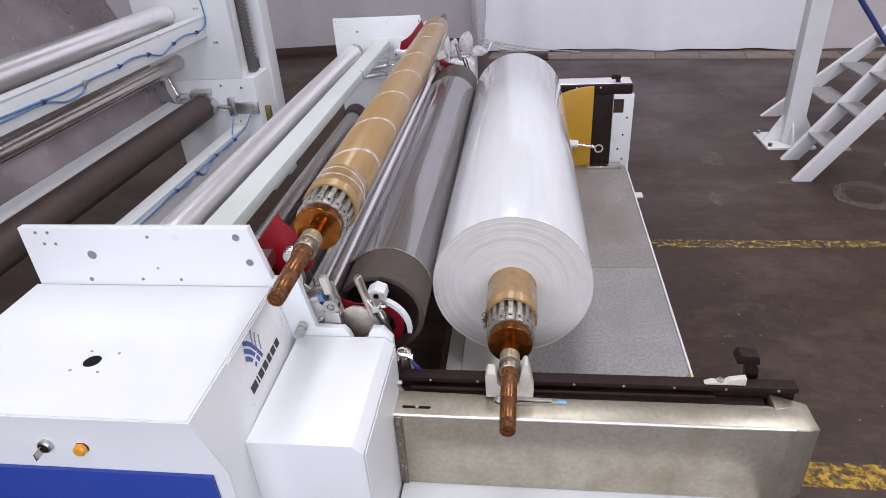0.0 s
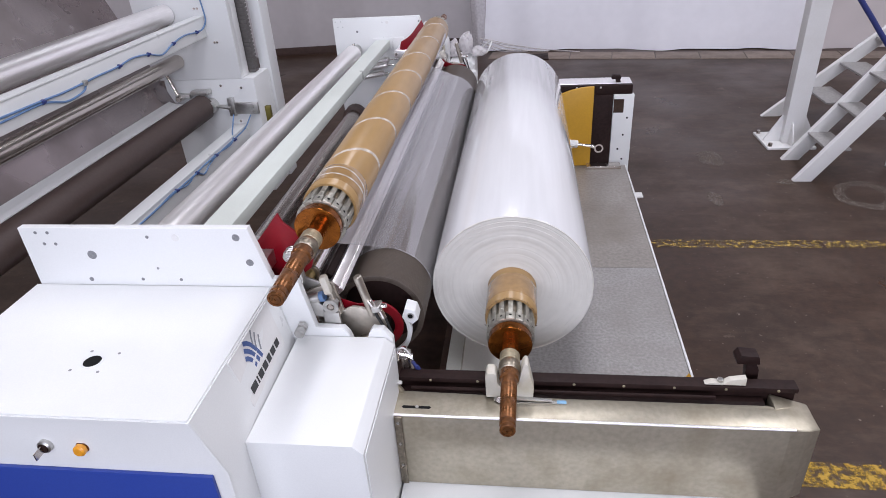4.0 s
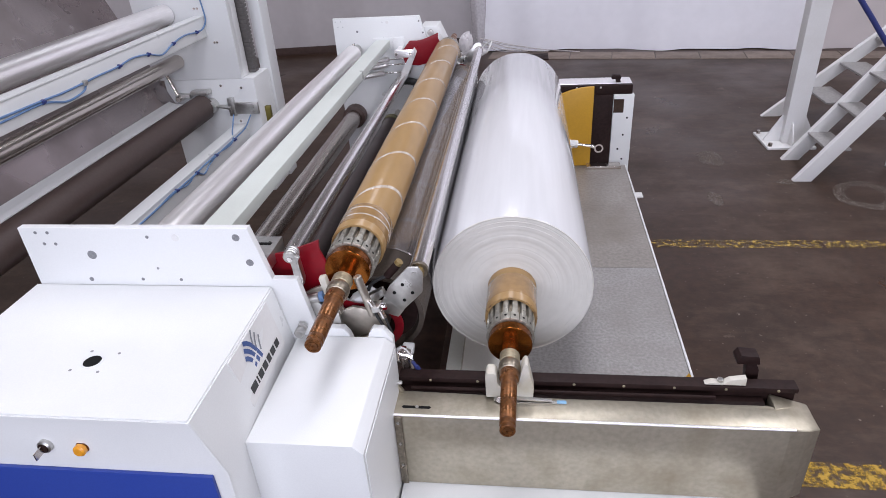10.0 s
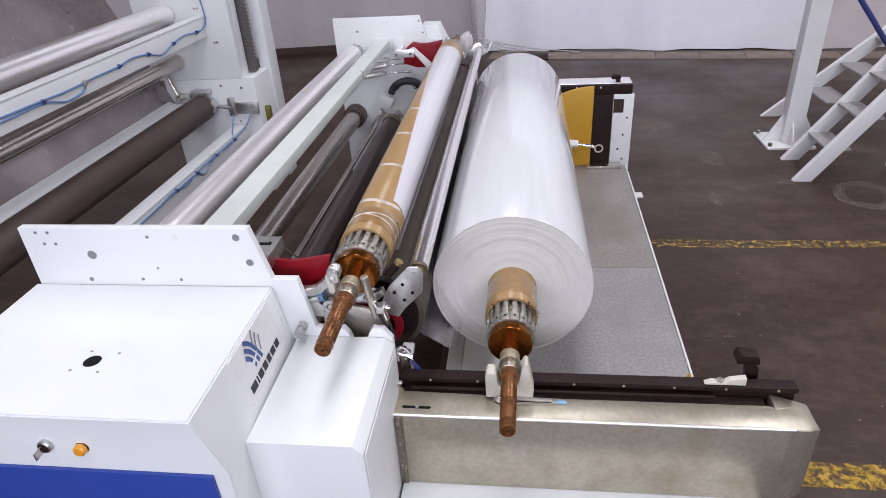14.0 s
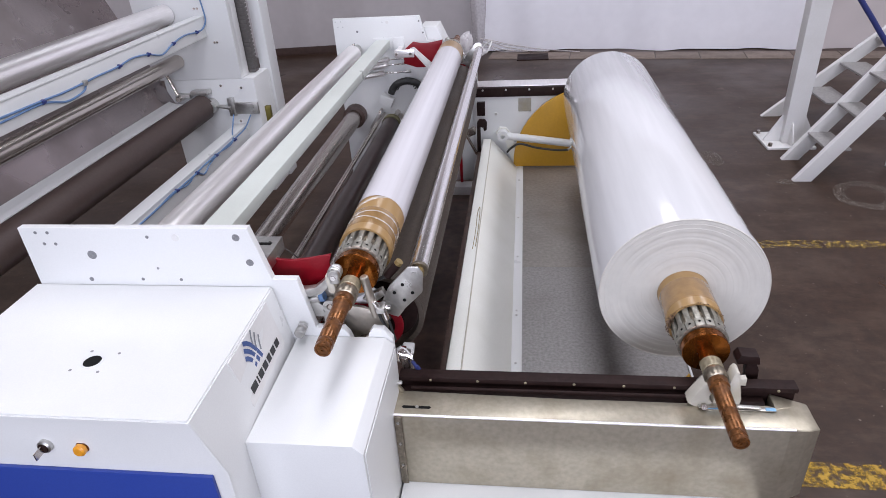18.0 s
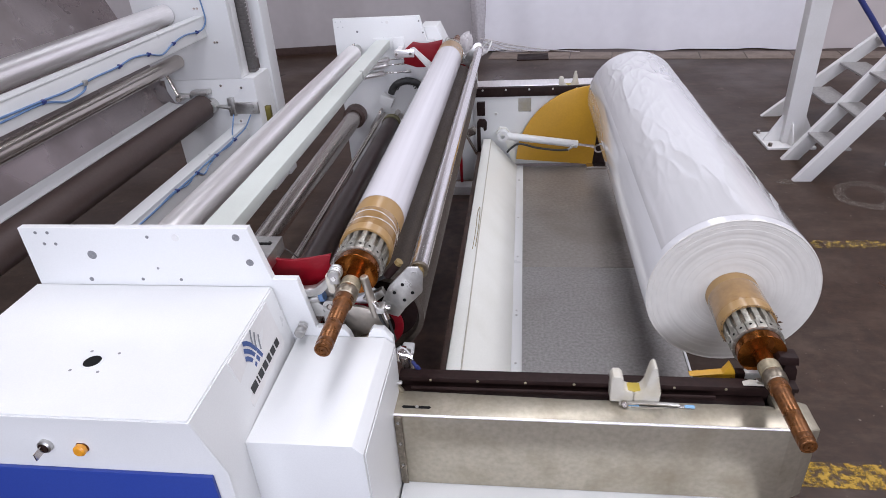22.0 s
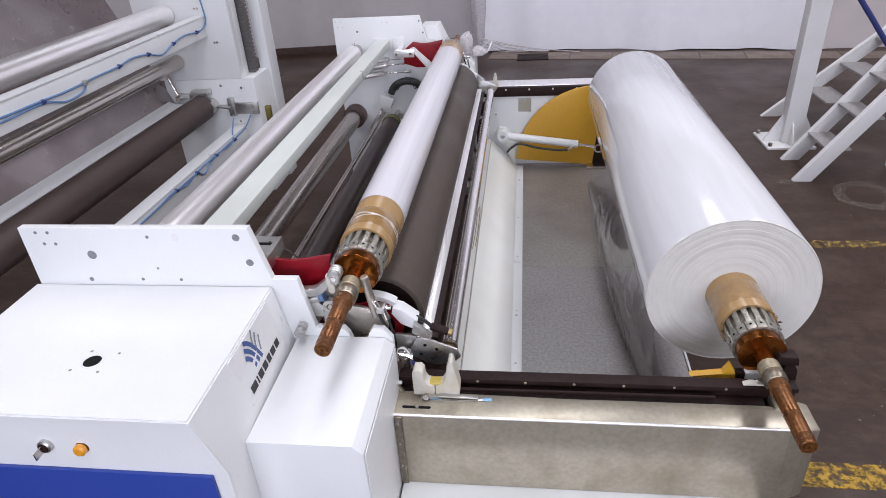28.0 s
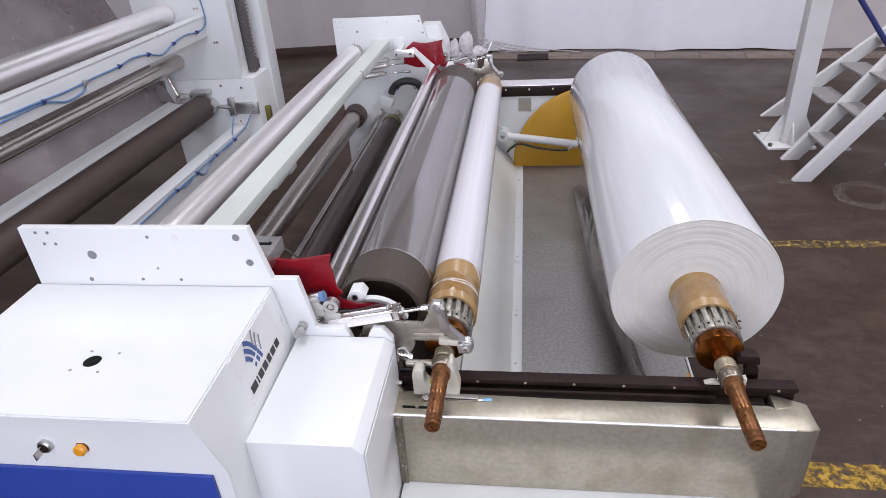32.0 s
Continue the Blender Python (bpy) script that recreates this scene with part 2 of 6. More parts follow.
def lathe(bm, prof, seg=48, cx=0.0, cz=0.0, m=None):
    """Turns the profile (radius, y) about an axis that runs along y through (cx, cz)."""
    rings = []
    for r, y in prof:
        if r < 1e-5:
            c = Vector((cx, y, cz))
            rings.append([bm.verts.new(m @ c if m else c)])
        else:
            ring = []
            for i in range(seg):
                a = 2 * math.pi * i / seg
                c = Vector((cx + r * math.cos(a), y, cz + r * math.sin(a)))
                ring.append(bm.verts.new(m @ c if m else c))
            rings.append(ring)
    for p, q in zip(rings, rings[1:]):
        if len(p) == 1 and len(q) == 1:
            continue
        for i in range(seg):
            j = (i + 1) % seg
            if len(p) == 1:
                bm.faces.new((p[0], q[i], q[j]))
            elif len(q) == 1:
                bm.faces.new((p[i], p[j], q[0]))
            else:
                bm.faces.new((p[i], p[j], q[j], q[i]))
    return bm


def rod(bm, r, y0, y1, cx, cz, seg=40, c=0.003):
    return lathe(bm, [(0, y0), (r - c, y0), (r, y0 + c), (r, y1 - c), (r - c, y1), (0, y1)], seg, cx, cz)


def bar(bm, p, q, r, seg=16, c=0.001):
    """A round bar from p to q."""
    p, q = Vector(p), Vector(q)
    d = q - p
    m = Matrix.Translation(p) @ d.to_track_quat("Y", "Z").to_matrix().to_4x4()
    return lathe(bm, [(0, 0), (r - c, 0), (r, c), (r, d.length - c), (r - c, d.length), (0, d.length)], seg, 0, 0, m)


def tube(bm, pts, r, seg=8, steps=6):
    """A smooth hose through the points."""
    pts = [Vector(p) for p in pts]
    line = []
    for i in range(len(pts) - 1):
        p0, p1, p2, p3 = pts[max(i - 1, 0)], pts[i], pts[i + 1], pts[min(i + 2, len(pts) - 1)]
        for s in range(steps):
            t = s / steps
            line.append(0.5 * ((2 * p1) + (p2 - p0) * t + (2 * p0 - 5 * p1 + 4 * p2 - p3) * t * t + (3 * p1 - p0 - 3 * p2 + p3) * t ** 3))
    line.append(pts[-1])
    rings = []
    for i, p in enumerate(line):
        d = (line[min(i + 1, len(line) - 1)] - line[max(i - 1, 0)]).normalized()
        a = d.cross(Vector((0.13, 0.21, 0.97))).normalized()
        b = d.cross(a)
        rings.append([bm.verts.new(p + r * (a * math.cos(6.28319 * k / seg) + b * math.sin(6.28319 * k / seg))) for k in range(seg)])
    for p, q in zip(rings, rings[1:]):
        for k in range(seg):
            bm.faces.new((p[k], p[(k + 1) % seg], q[(k + 1) % seg], q[k]))
    bm.faces.new(rings[0])
    bm.faces.new(rings[-1][::-1])
    return bm


def hexbolt(bm, p, direction, r=0.009, h=0.007):
    p, d = Vector(p), Vector(direction).normalized()
    m = Matrix.Translation(p) @ d.to_track_quat("Y", "Z").to_matrix().to_4x4()
    return lathe(bm, [(0, 0), (r, 0), (r, h * .85), (r * .85, h), (0, h)], 6, 0, 0, m)


def disc(bm, p, direction, r, h=0.002, seg=20):
    p, d = Vector(p), Vector(direction).normalized()
    m = Matrix.Translation(p) @ d.to_track_quat("Y", "Z").to_matrix().to_4x4()
    return lathe(bm, [(0, 0), (r, 0), (r, h), (0, h)], seg, 0, 0, m)

# ---- the hall ----
XL, XR, YN, YB = -9.0, 9.0, -6.0, 10.6


def floor_mat():
    m = mat("worn_brown_concrete", (0.0385, 0.0202, 0.0118), 0.42, grain=0.25, scale=18, stain=0.75, stain_scale=1.1, stain_colour=(0.030, 0.018, 0.0125), bump=0.10, bump_scale=60, rough_var=0.15, spec=0.3)
    n, l = m.node_tree.nodes, m.node_tree.links
    b = n["Principled BSDF"]
    src = b.inputs["Base Color"].links[0].from_socket
    spot = n.new("ShaderNodeTexNoise")
    spot.inputs["Scale"].default_value, spot.inputs["Detail"].default_value, spot.inputs["Roughness"].default_value = 2.6, 8, 0.72
    tc = n.new("ShaderNodeTexCoord")
    l.new(tc.outputs["Object"], spot.inputs["Vector"])
    rg = n.new("ShaderNodeMapRange")
    rg.inputs[1].default_value, rg.inputs[2].default_value = 0.63, 0.74
    rg.inputs[3].default_value, rg.inputs[4].default_value = 0, 0.75
    l.new(spot.outputs[0], rg.inputs[0])
    mx = n.new("ShaderNodeMix")
    mx.data_type = "RGBA"
    l.new(rg.outputs[0], mx.inputs[0])
    l.new(src, mx.inputs[6])
    mx.inputs[7].default_value = (0.22, 0.17, 0.135, 1)
    # fine pale specks and broad scuffs
    speck = n.new("ShaderNodeTexNoise")
    speck.inputs["Scale"].default_value, speck.inputs["Detail"].default_value, speck.inputs["Roughness"].default_value = 34, 3, 0.6
    l.new(tc.outputs["Object"], speck.inputs["Vector"])
    r2 = n.new("ShaderNodeMapRange")
    r2.inputs[1].default_value, r2.inputs[2].default_value = 0.68, 0.75
    r2.inputs[3].default_value, r2.inputs[4].default_value = 0, 0.8
    l.new(speck.outputs[0], r2.inputs[0])
    m2 = n.new("ShaderNodeMix")
    m2.data_type = "RGBA"
    l.new(r2.outputs[0], m2.inputs[0])
    l.new(mx.outputs[2], m2.inputs[6])
    m2.inputs[7].default_value = (0.24, 0.20, 0.17, 1)
    scuff = n.new("ShaderNodeTexNoise")
    scuff.inputs["Scale"].default_value, scuff.inputs["Detail"].default_value, scuff.inputs["Roughness"].default_value = 0.9, 9, 0.75
    l.new(tc.outputs["Object"], scuff.inputs["Vector"])
    r3 = n.new("ShaderNodeMapRange")
    r3.inputs[1].default_value, r3.inputs[2].default_value = 0.52, 0.74
    r3.inputs[3].default_value, r3.inputs[4].default_value = 0, 0.5
    l.new(scuff.outputs[0], r3.inputs[0])
    m3 = n.new("ShaderNodeMix")
    m3.data_type = "RGBA"
    l.new(r3.outputs[0], m3.inputs[0])
    l.new(m2.outputs[2], m3.inputs[6])
    m3.inputs[7].default_value = (0.13, 0.09, 0.065, 1)
    # faint swept streaks across the hall
    sweep = n.new("ShaderNodeTexNoise")
    sweep.inputs["Scale"].default_value, sweep.inputs["Detail"].default_value, sweep.inputs["Roughness"].default_value = 2.2, 7, 0.7
    sm = n.new("ShaderNodeMapping")
    sm.inputs["Scale"].default_value = (0.8, 2.0, 1)
    l.new(tc.outputs["Object"], sm.inputs["Vector"])
    l.new(sm.outputs[0], sweep.inputs["Vector"])
    r4 = n.new("ShaderNodeMapRange")
    r4.inputs[1].default_value, r4.inputs[2].default_value = 0.50, 0.72
    r4.inputs[3].default_value, r4.inputs[4].default_value = 0, 0.38
    l.new(sweep.outputs[0], r4.inputs[0])
    m4 = n.new("ShaderNodeMix")
    m4.data_type = "RGBA"
    l.new(r4.outputs[0], m4.inputs[0])
    l.new(m3.outputs[2], m4.inputs[6])
    m4.inputs[7].default_value = (0.13, 0.088, 0.062, 1)
    l.new(m4.outputs[2], b.inputs["Base Color"])
    return m


FLOOR = floor_mat()
bm = box(B(), XL, XR, YN, YB, -0.2, 0, 0)
tagged(part("floor", bm, FLOOR), "worn brown concrete floor with pale paint spots", "floor", kind="structure")


def line_mat(colour, lo, hi, size):
    """Worn paint or a dried spill: patches with gaps where the floor shows."""
    m = bpy.data.materials.new("worn_floor_paint")
    m.use_nodes = True
    n, l = m.node_tree.nodes, m.node_tree.links
    b = n["Principled BSDF"]
    b.inputs["Base Color"].default_value = (*colour, 1)
    b.inputs["Roughness"].default_value = 0.6
    tc = n.new("ShaderNodeTexCoord")
    no = n.new("ShaderNodeTexNoise")
    no.inputs["Scale"].default_value, no.inputs["Detail"].default_value, no.inputs["Roughness"].default_value = size, 8, 0.7
    l.new(tc.outputs["Object"], no.inputs["Vector"])
    rg = n.new("ShaderNodeMapRange")
    rg.inputs[1].default_value, rg.inputs[2].default_value = lo, hi
    l.new(no.outputs[0], rg.inputs[0])
    tr = n.new("ShaderNodeBsdfTransparent")
    mx = n.new("ShaderNodeMixShader")
    l.new(rg.outputs[0], mx.inputs[0])
    l.new(b.outputs[0], mx.inputs[1])
    l.new(tr.outputs[0], mx.inputs[2])
    l.new(mx.outputs[0], n["Material Output"].inputs["Surface"])
    return m


LINE = line_mat((0.40, 0.24, 0.02), 0.42, 0.55, 24.0)
LINEWORN = line_mat((0.40, 0.27, 0.06), 0.36, 0.50, 30.0)
for y0, y1, x0, x1 in ((3.68, 3.78, 0.2, 6.5), (1.81, 1.935, 0.7, 6.5)):
    bm = box(B(), x0, x1, y0, y1, 0.0005, 0.0025, 0)
    tagged(part("floor_line", bm, LINE if y0 < 3 else LINEWORN), "worn yellow painted line on the floor", "floor marking", "floor lines", "structure")


def wall(name, p, q, z1, thick, material, label, hem=False):
    """A wall or hung sheet from p to q on the floor plan, its front towards the machine."""
    p, q = Vector((*p, 0)), Vector((*q, 0))
    d = (q - p).normalized()
    nrm = Vector((-d.y, d.x, 0))
    bm = B()
    n = 160 if hem else 1
    fr, bk = [], []
    for i in range(n + 1):
        s = i / n
        c = p.lerp(q, s)
        u = (q - p).length * s
        wave = (0.03 * math.sin(u * 3.1) + 0.02 * math.sin(u * 7.7 + 1) + 0.10 * noise.noise((u * 0.9, 3.3, 0)) + 0.04 * noise.noise((u * 2.6, 1.3, 0))) if hem else 0
        low = (0.008 + 0.006 * math.sin(u * 2.3) + 0.006 * noise.noise((u * 3, 0, 0))) if hem else 0
        rows = []
        for k, h in enumerate((low, 0.25, 0.9, 2.2, z1)):
            rows.append(bm.verts.new(c - nrm * wave * (1.4 if k < 2 else 1 if k < 3 else 0.5) + Vector((0, 0, h))))
        fr.append(rows)
        bk.append([bm.verts.new(v.co + nrm * thick) for v in rows])
    for i in range(n):
        for k in range(4):
            bm.faces.new((fr[i][k], fr[i + 1][k], fr[i + 1][k + 1], fr[i][k + 1]))
            bm.faces.new((bk[i][k], bk[i][k + 1], bk[i + 1][k + 1], bk[i + 1][k]))
        bm.faces.new((fr[i][0], bk[i][0], bk[i + 1][0], fr[i + 1][0]))
        bm.faces.new((fr[i][4], fr[i + 1][4], bk[i + 1][4], bk[i][4]))
    for e in (0, n):
        for k in range(4):
            bm.faces.new((fr[e][k], fr[e][k + 1], bk[e][k + 1], bk[e][k]))
    return tagged(part(name, bm, material), label, "wall", kind="structure")


PLASTER = mat("grey_wall_paint", (0.25, 0.22, 0.20), 0.7, grain=0.03, scale=10, stain=0.2, stain_scale=1)
wall("wall_north", (XL, YB), (XR, YB), 7.0, 0.2, PLASTER, "plain grey hall wall")
# wall behind the viewer, its high opening added for the fill light
bm = B()
box(bm, XL, XR, YN - 0.2, YN, 0, 2.1, 0)
box(bm, XL, XR, YN - 0.2, YN, 4.5, 7.0, 0)
box(bm, XL, -4.0, YN - 0.2, YN, 2.1, 4.5, 0)
box(bm, 4.0, XR, YN - 0.2, YN, 2.1, 4.5, 0)
tagged(part("wall_south", bm, PLASTER), "unseen grey hall wall with an opening added for the fill light", "wall", kind="structure")
wall("wall_west", (XL, YN), (XL, YB), 7.0, 0.2, PLASTER, "plain grey hall wall")
wall("wall_east", (XR, YB), (XR, YN), 7.0, 0.2, PLASTER, "plain grey hall wall")
BARE = mat("pale_pinkish_wall", (0.66, 0.60, 0.60), 0.65, grain=0.03, scale=6, stain=0.25, stain_scale=1.5)
wall("wall_panel", (3.80, 8.905), (8.9, 8.95), 4.5, 0.02, BARE, "pale painted wall behind the stairs")
wall("wall_sheet_right", (-0.66, 9.42), (3.76, 8.875), 4.5, 0.02, WALLCLOTH, "white plastic sheet hung along the back wall", True)
# same kind of sheet, in a greyer and darker tone than the right one
wall("wall_sheet_left", (-8.9, 8.98), (-0.30, 9.95), 4.5, 0.02, mat("grey_hanging_sheet", (0.50, 0.465, 0.475), 0.6, grain=0.03, scale=8, stain=0.15, stain_scale=1.2, bump=0.3, bump_scale=3), "white plastic sheet hung along the back wall", True)

bm = prism(B(), [(-8.9, 8.94), (-0.30, 9.91), (-0.30, 9.93), (-8.9, 8.96)], 0.0, 0.11, 0.002, "z")
tagged(part("baseboard", bm, mat("brown_skirting", (0.055, 0.030, 0.024), 0.6, grain=0.2, scale=20)), "dark brown skirting along the back wall", "baseboard", kind="structure")
GRUBBY = mat("grubby_sheet", (0.56, 0.52, 0.51), 0.5, grain=0.08, scale=20, stain=0.5, stain_scale=6, stain_colour=(0.36, 0.30, 0.27))
SHEETFOLD = film_mat("limp_clear_sheet", (0.62, 0.585, 0.60), 0.45, 0.18, 0.1)
hem_root = thing("sheet_hem", 0.3, 9.2, 0, "rumpled grubby hem of the hung plastic sheet", "plastic sheet", kind="structure")
rnd = random.Random(8)
for k in range(6):
    x0, x1 = -0.66 + rnd.uniform(-0.06, 0.12), rnd.uniform(-0.1, 0.8)
    z0 = 0.20 - 0.018 * k + rnd.uniform(-0.01, 0.01)
    pts = []
    for i in range(7):
        f = i / 6
        x = x0 + (x1 - x0) * f
        pts.append((x, 9.30 - 0.125 * (x + 0.5) + rnd.uniform(-0.03, 0.02) - 0.03 * (k % 3), max(0.014, z0 * (1 - f) ** 1.8 + 0.018 + rnd.uniform(-0.006, 0.012))))
    part("fold", tube(B(), pts, rnd.uniform(0.004, 0.009), 8, 8), SHEETFOLD if k % 2 else GRUBBY, hem_root)
# loose corner of the sheet, bulging between the two hung lengths
bm = B()
prev = None
for i in range(17):
    f = i / 16
    row = []
    for k in range(9):
        h = 0.09 + 2.6 * (k / 8) ** 1.5
        x = -0.76 + 0.24 * f + 0.02 * math.sin(6 * f + k)
        row.append(bm.verts.new((x, 9.40 - 0.10 * math.sin(math.pi * f) - 0.05 * noise.noise((f * 3, k * 0.6, 5)), h - 0.03 * math.sin(5 * f) * (1 if k == 0 else 0))))
    if prev:
        for k in range(8):
            bm.faces.new((prev[k], prev[k + 1], row[k + 1], row[k]))
    prev = row
part("corner_fold", bm, SHEETFOLD, hem_root, "limp clear film over the sheets' corner")

# ceiling with three openings for the translucent roof strips
bm = B()
edges = [XL, -7.5, -5.5, -1.2, 0.8, 3.8, 5.8, XR]
for i in range(0, 7, 2):
    box(bm, edges[i], edges[i + 1], YN, YB, 7.0, 7.15, 0)
for i in range(1, 7, 2):
    box(bm, edges[i], edges[i + 1], YN, -2.5, 7.0, 7.15, 0)
    box(bm, edges[i], edges[i + 1], 7.7, YB, 7.0, 7.15, 0)
tagged(part("ceiling", bm, CEIL), "dark sheet metal hall ceiling with roof light openings", "ceiling", kind="structure")

# ---- winder: side frames ----
PLATE = [(-1.455, 0.0), (-1.455, 1.321), (-0.757, 1.321), (-0.716, 1.148), (-0.643, 1.148), (-0.612, 0.979), (-0.528, 0.976),
         (-0.514, 0.956), (-0.505, 0.925), (-0.465, 0.925), (-0.452, 0.962), (-0.440, 0.978), (-0.408, 0.976), (-0.383, 0.94), (-0.383, 0.0)]
for nm, y0, y1, lab in (("near", 1.47, 1.494, 0), ("far", 4.66, 4.684, 0)):
    fr = thing("winder_frame", -0.9, (y0 + y1) / 2, 0, "white painted steel side frame plate of the winder", "machine frame", "winder side frames")
    dx = 0.083 if nm == "far" else 0.0
    outline = [(x + (dx if x < -1.4 else 0.02 if dx and x < -0.7 else 0), 1.314 if z > 1.3 and not dx else z) for x, z in PLATE]
    part("plate", prism(B(), outline, y0, y1, 0.002), WHITE, fr)
    s = -1
    yf = y0
    for x, z, r in ((-1.25, 1.226, .014), (-.795, 1.285, .011), (-.771, 1.204, .011), (-1.403, 1.299, .005), (-1.365, 1.299, .005), (-1.388, 1.262, .005),
                    (-1.352, 1.262, .005), (-1.06, 1.286, .005), (-1.057, 1.182, .004), (-1.281, 1.142, .007), (-1.115, 1.144, .005), (-.995, 1.144, .005)):
        part("bolt_hole", disc(B(), (x + dx * 0.6, yf + 0.0005, z), (0, s, 0), r * (0.6 if dx else 1), 0.0015), RECESS, fr)
    part("cover_cap", disc(B(), (-.975, yf + 0.0005, 1.284), (0, s, 0), .011, 0.002), GREYWHITE, fr)

# ---- winder: cross members and rollers ----


def roller(name, x, z, r, y0, y1, material, label, cap=None, shaft=0.02, group="winder rollers"):
    t = thing(name, x, (y0 + y1) / 2, z, label, "roller", group)
    ye = {"rubber_roller": 4.35, "idler_roller": 4.53}.get(name, y1 - 0.03)
    part("barrel", rod(B(), r, y0 + 0.03, ye, x, z, 48, 0.004), material, t)
    for a, b in ((y0, y0 + 0.031), (ye - 0.001, y1)):
        part("journal", rod(B(), shaft, a, b, x, z, 24, 0.001), cap or DULLSTEEL, t)
    return t


beam = thing("cross_beam", -1.01, 3.08, 1.03, "white painted square steel cross beam between the side frames", "beam")
part("tube", box(B(), -1.067, -0.965, 1.496, 4.658, 1.112, 1.163, 0.005), BEAMPAINT, beam)
for y0, y1 in ((1.495, 1.507), (4.647, 4.659)):
    part("end_flange", box(B(), -1.085, -0.945, y0, y1, 1.095, 1.178, 0.003), WHITE, beam)
roller("idler_roller", -1.216, 1.101, 0.059, 1.495, 4.659, ALU, "silver anodised aluminium idler roller")
bc = thing("bearing_clamp", -1.216, 4.60, 1.101, "zinc plated bearing clamp at the idler roller's end", "bearing")
part("cup", lathe(B(), [(0.022, 4.545), (0.040, 4.545), (0.042, 4.55), (0.042, 4.59), (0.036, 4.60), (0.036, 4.658), (0.022, 4.658)], 32, -1.216, 1.101), ZINC, bc)
part("clamp_bolt", bar(B(), (-1.216, 4.575, 1.14), (-1.216, 4.575, 1.158), 0.009), DULLSTEEL, bc)
roller("guide_roller", -1.283, 0.613, 0.061, 1.495, 4.659, DULLSTEEL, "dull grey steel guide roller")
roller("rubber_roller", -0.954, 0.625, 0.061, 1.495, 4.659, EBONY, "black rubber covered roller")



def tread_mat():
    """Dark rubber with a shallow diamond tread wound round the drum's axis."""
    m = mat("treaded_dark_rubber", (0.066, 0.050, 0.038), 0.5, grain=0.16, scale=60, stain=0.25, stain_colour=(0.09, 0.068, 0.055), spec=0.4)
    n, l = m.node_tree.nodes, m.node_tree.links

    def calc(kind, a, b=None):
        q = n.new("ShaderNodeMath")
        q.operation = kind
        for i, v in enumerate((a, b)):
            if isinstance(v, (int, float)):
                q.inputs[i].default_value = v
            elif v is not None:
                l.new(v, q.inputs[i])
        return q.outputs[0]
    tc = n.new("ShaderNodeTexCoord")
    sx = n.new("ShaderNodeSeparateXYZ")
    l.new(tc.outputs["Object"], sx.inputs[0])
    turn = calc("MULTIPLY", calc("ARCTAN2", sx.outputs[2], sx.outputs[0]), 34.0)
    run = calc("MULTIPLY", sx.outputs[1], 105.0)
    a = calc("ABSOLUTE", calc("SINE", calc("ADD", turn, run)))
    b = calc("ABSOLUTE", calc("SINE", calc("SUBTRACT", turn, run)))
    low = calc("MINIMUM", calc("MULTIPLY", calc("MINIMUM", a, b), 2.6), 1.0)
    bp = n.new("ShaderNodeBump")
    bp.inputs["Strength"].default_value, bp.inputs["Distance"].default_value = 0.28, 0.003
    l.new(low, bp.inputs["Height"])
    l.new(bp.outputs[0], n["Principled BSDF"].inputs["Normal"])
    return m


drum = thing("winding_drum", -0.472, 3.08, 0.876, "large dark rubber covered winding drum", "drum")
bm = lathe(B(), [(0.04, 1.72), (0.125, 1.72), (0.132, 1.686), (0.1475, 1.686), (0.149, 1.687), (0.149, 4.439), (0.1475, 4.44), (0.132, 4.44), (0.125, 4.40), (0.04, 4.40)], 96, -0.472, 0.876)
part("shell", bm, tread_mat(), drum, "treaded dark brown rubber cover")
for ya, yb in ((1.7185, 1.7165), (4.4015, 4.4035)):
    part("end_disc", lathe(B(), [(0.041, ya), (0.1235, ya), (0.1235, yb), (0.041, yb)], 64, -0.472, 0.876), BLACK, drum, "dark recessed end disc")
part("axle", rod(B(), 0.04, 1.496, 4.658, -0.472, 0.876, 32), DULLSTEEL, drum)

# ---- control cabinet ----
cab = thing("control_cabinet", -1.3, 1.2, 0, "white machine cabinet with a blue front panel", "cabinet")
bm = B()
V = [bm.verts.new(p) for p in (
    (-1.466, 0.93, 1.125), (-0.72, 0.93, 1.125), (-0.72, 1.468, 1.125), (-1.466, 1.468, 1.125),
    (-1.466, 0.932, 0.0), (-0.668, 0.932, 0.0), (-0.668, 0.932, 0.965), (-0.667, 0.9325, 0.964), (-0.667, 0.9325, 0.0),
    (-0.687, 1.468, 0.95), (-0.687, 1.468, 0.0), (-1.466, 1.468, 0.0), (-0.672, 1.05, 0.955), (-1.466, 0.932, 0.965))]
for f in ((0, 1, 2, 3), (0, 13, 6, 1), (13, 4, 5, 6), (1, 6, 7), (6, 5, 8, 7), (1, 7, 12, 9, 2), (7, 8, 10, 9, 12), (2, 9, 10, 11, 3), (0, 3, 11, 4, 13), (4, 11, 10, 8, 5)):
    bm.faces.new([V[i] for i in f])
bmesh.ops.recalc_face_normals(bm, faces=bm.faces[:])
bmesh.ops.bevel(bm, geom=bm.edges[:], offset=0.004, segments=2, affect="EDGES")
part("body", bm, WHITE, cab)
part("blue_panel", box(B(), -1.455, -0.700, 0.922, 0.9318, 0.05, 0.962, 0.002), BLUE, cab, "blue painted front panel")
part("cable_hole", disc(B(), (-1.062, 1.119, 1.1245), (0, 0, 1), 0.022, 0.0015, 32), HOLE, cab)
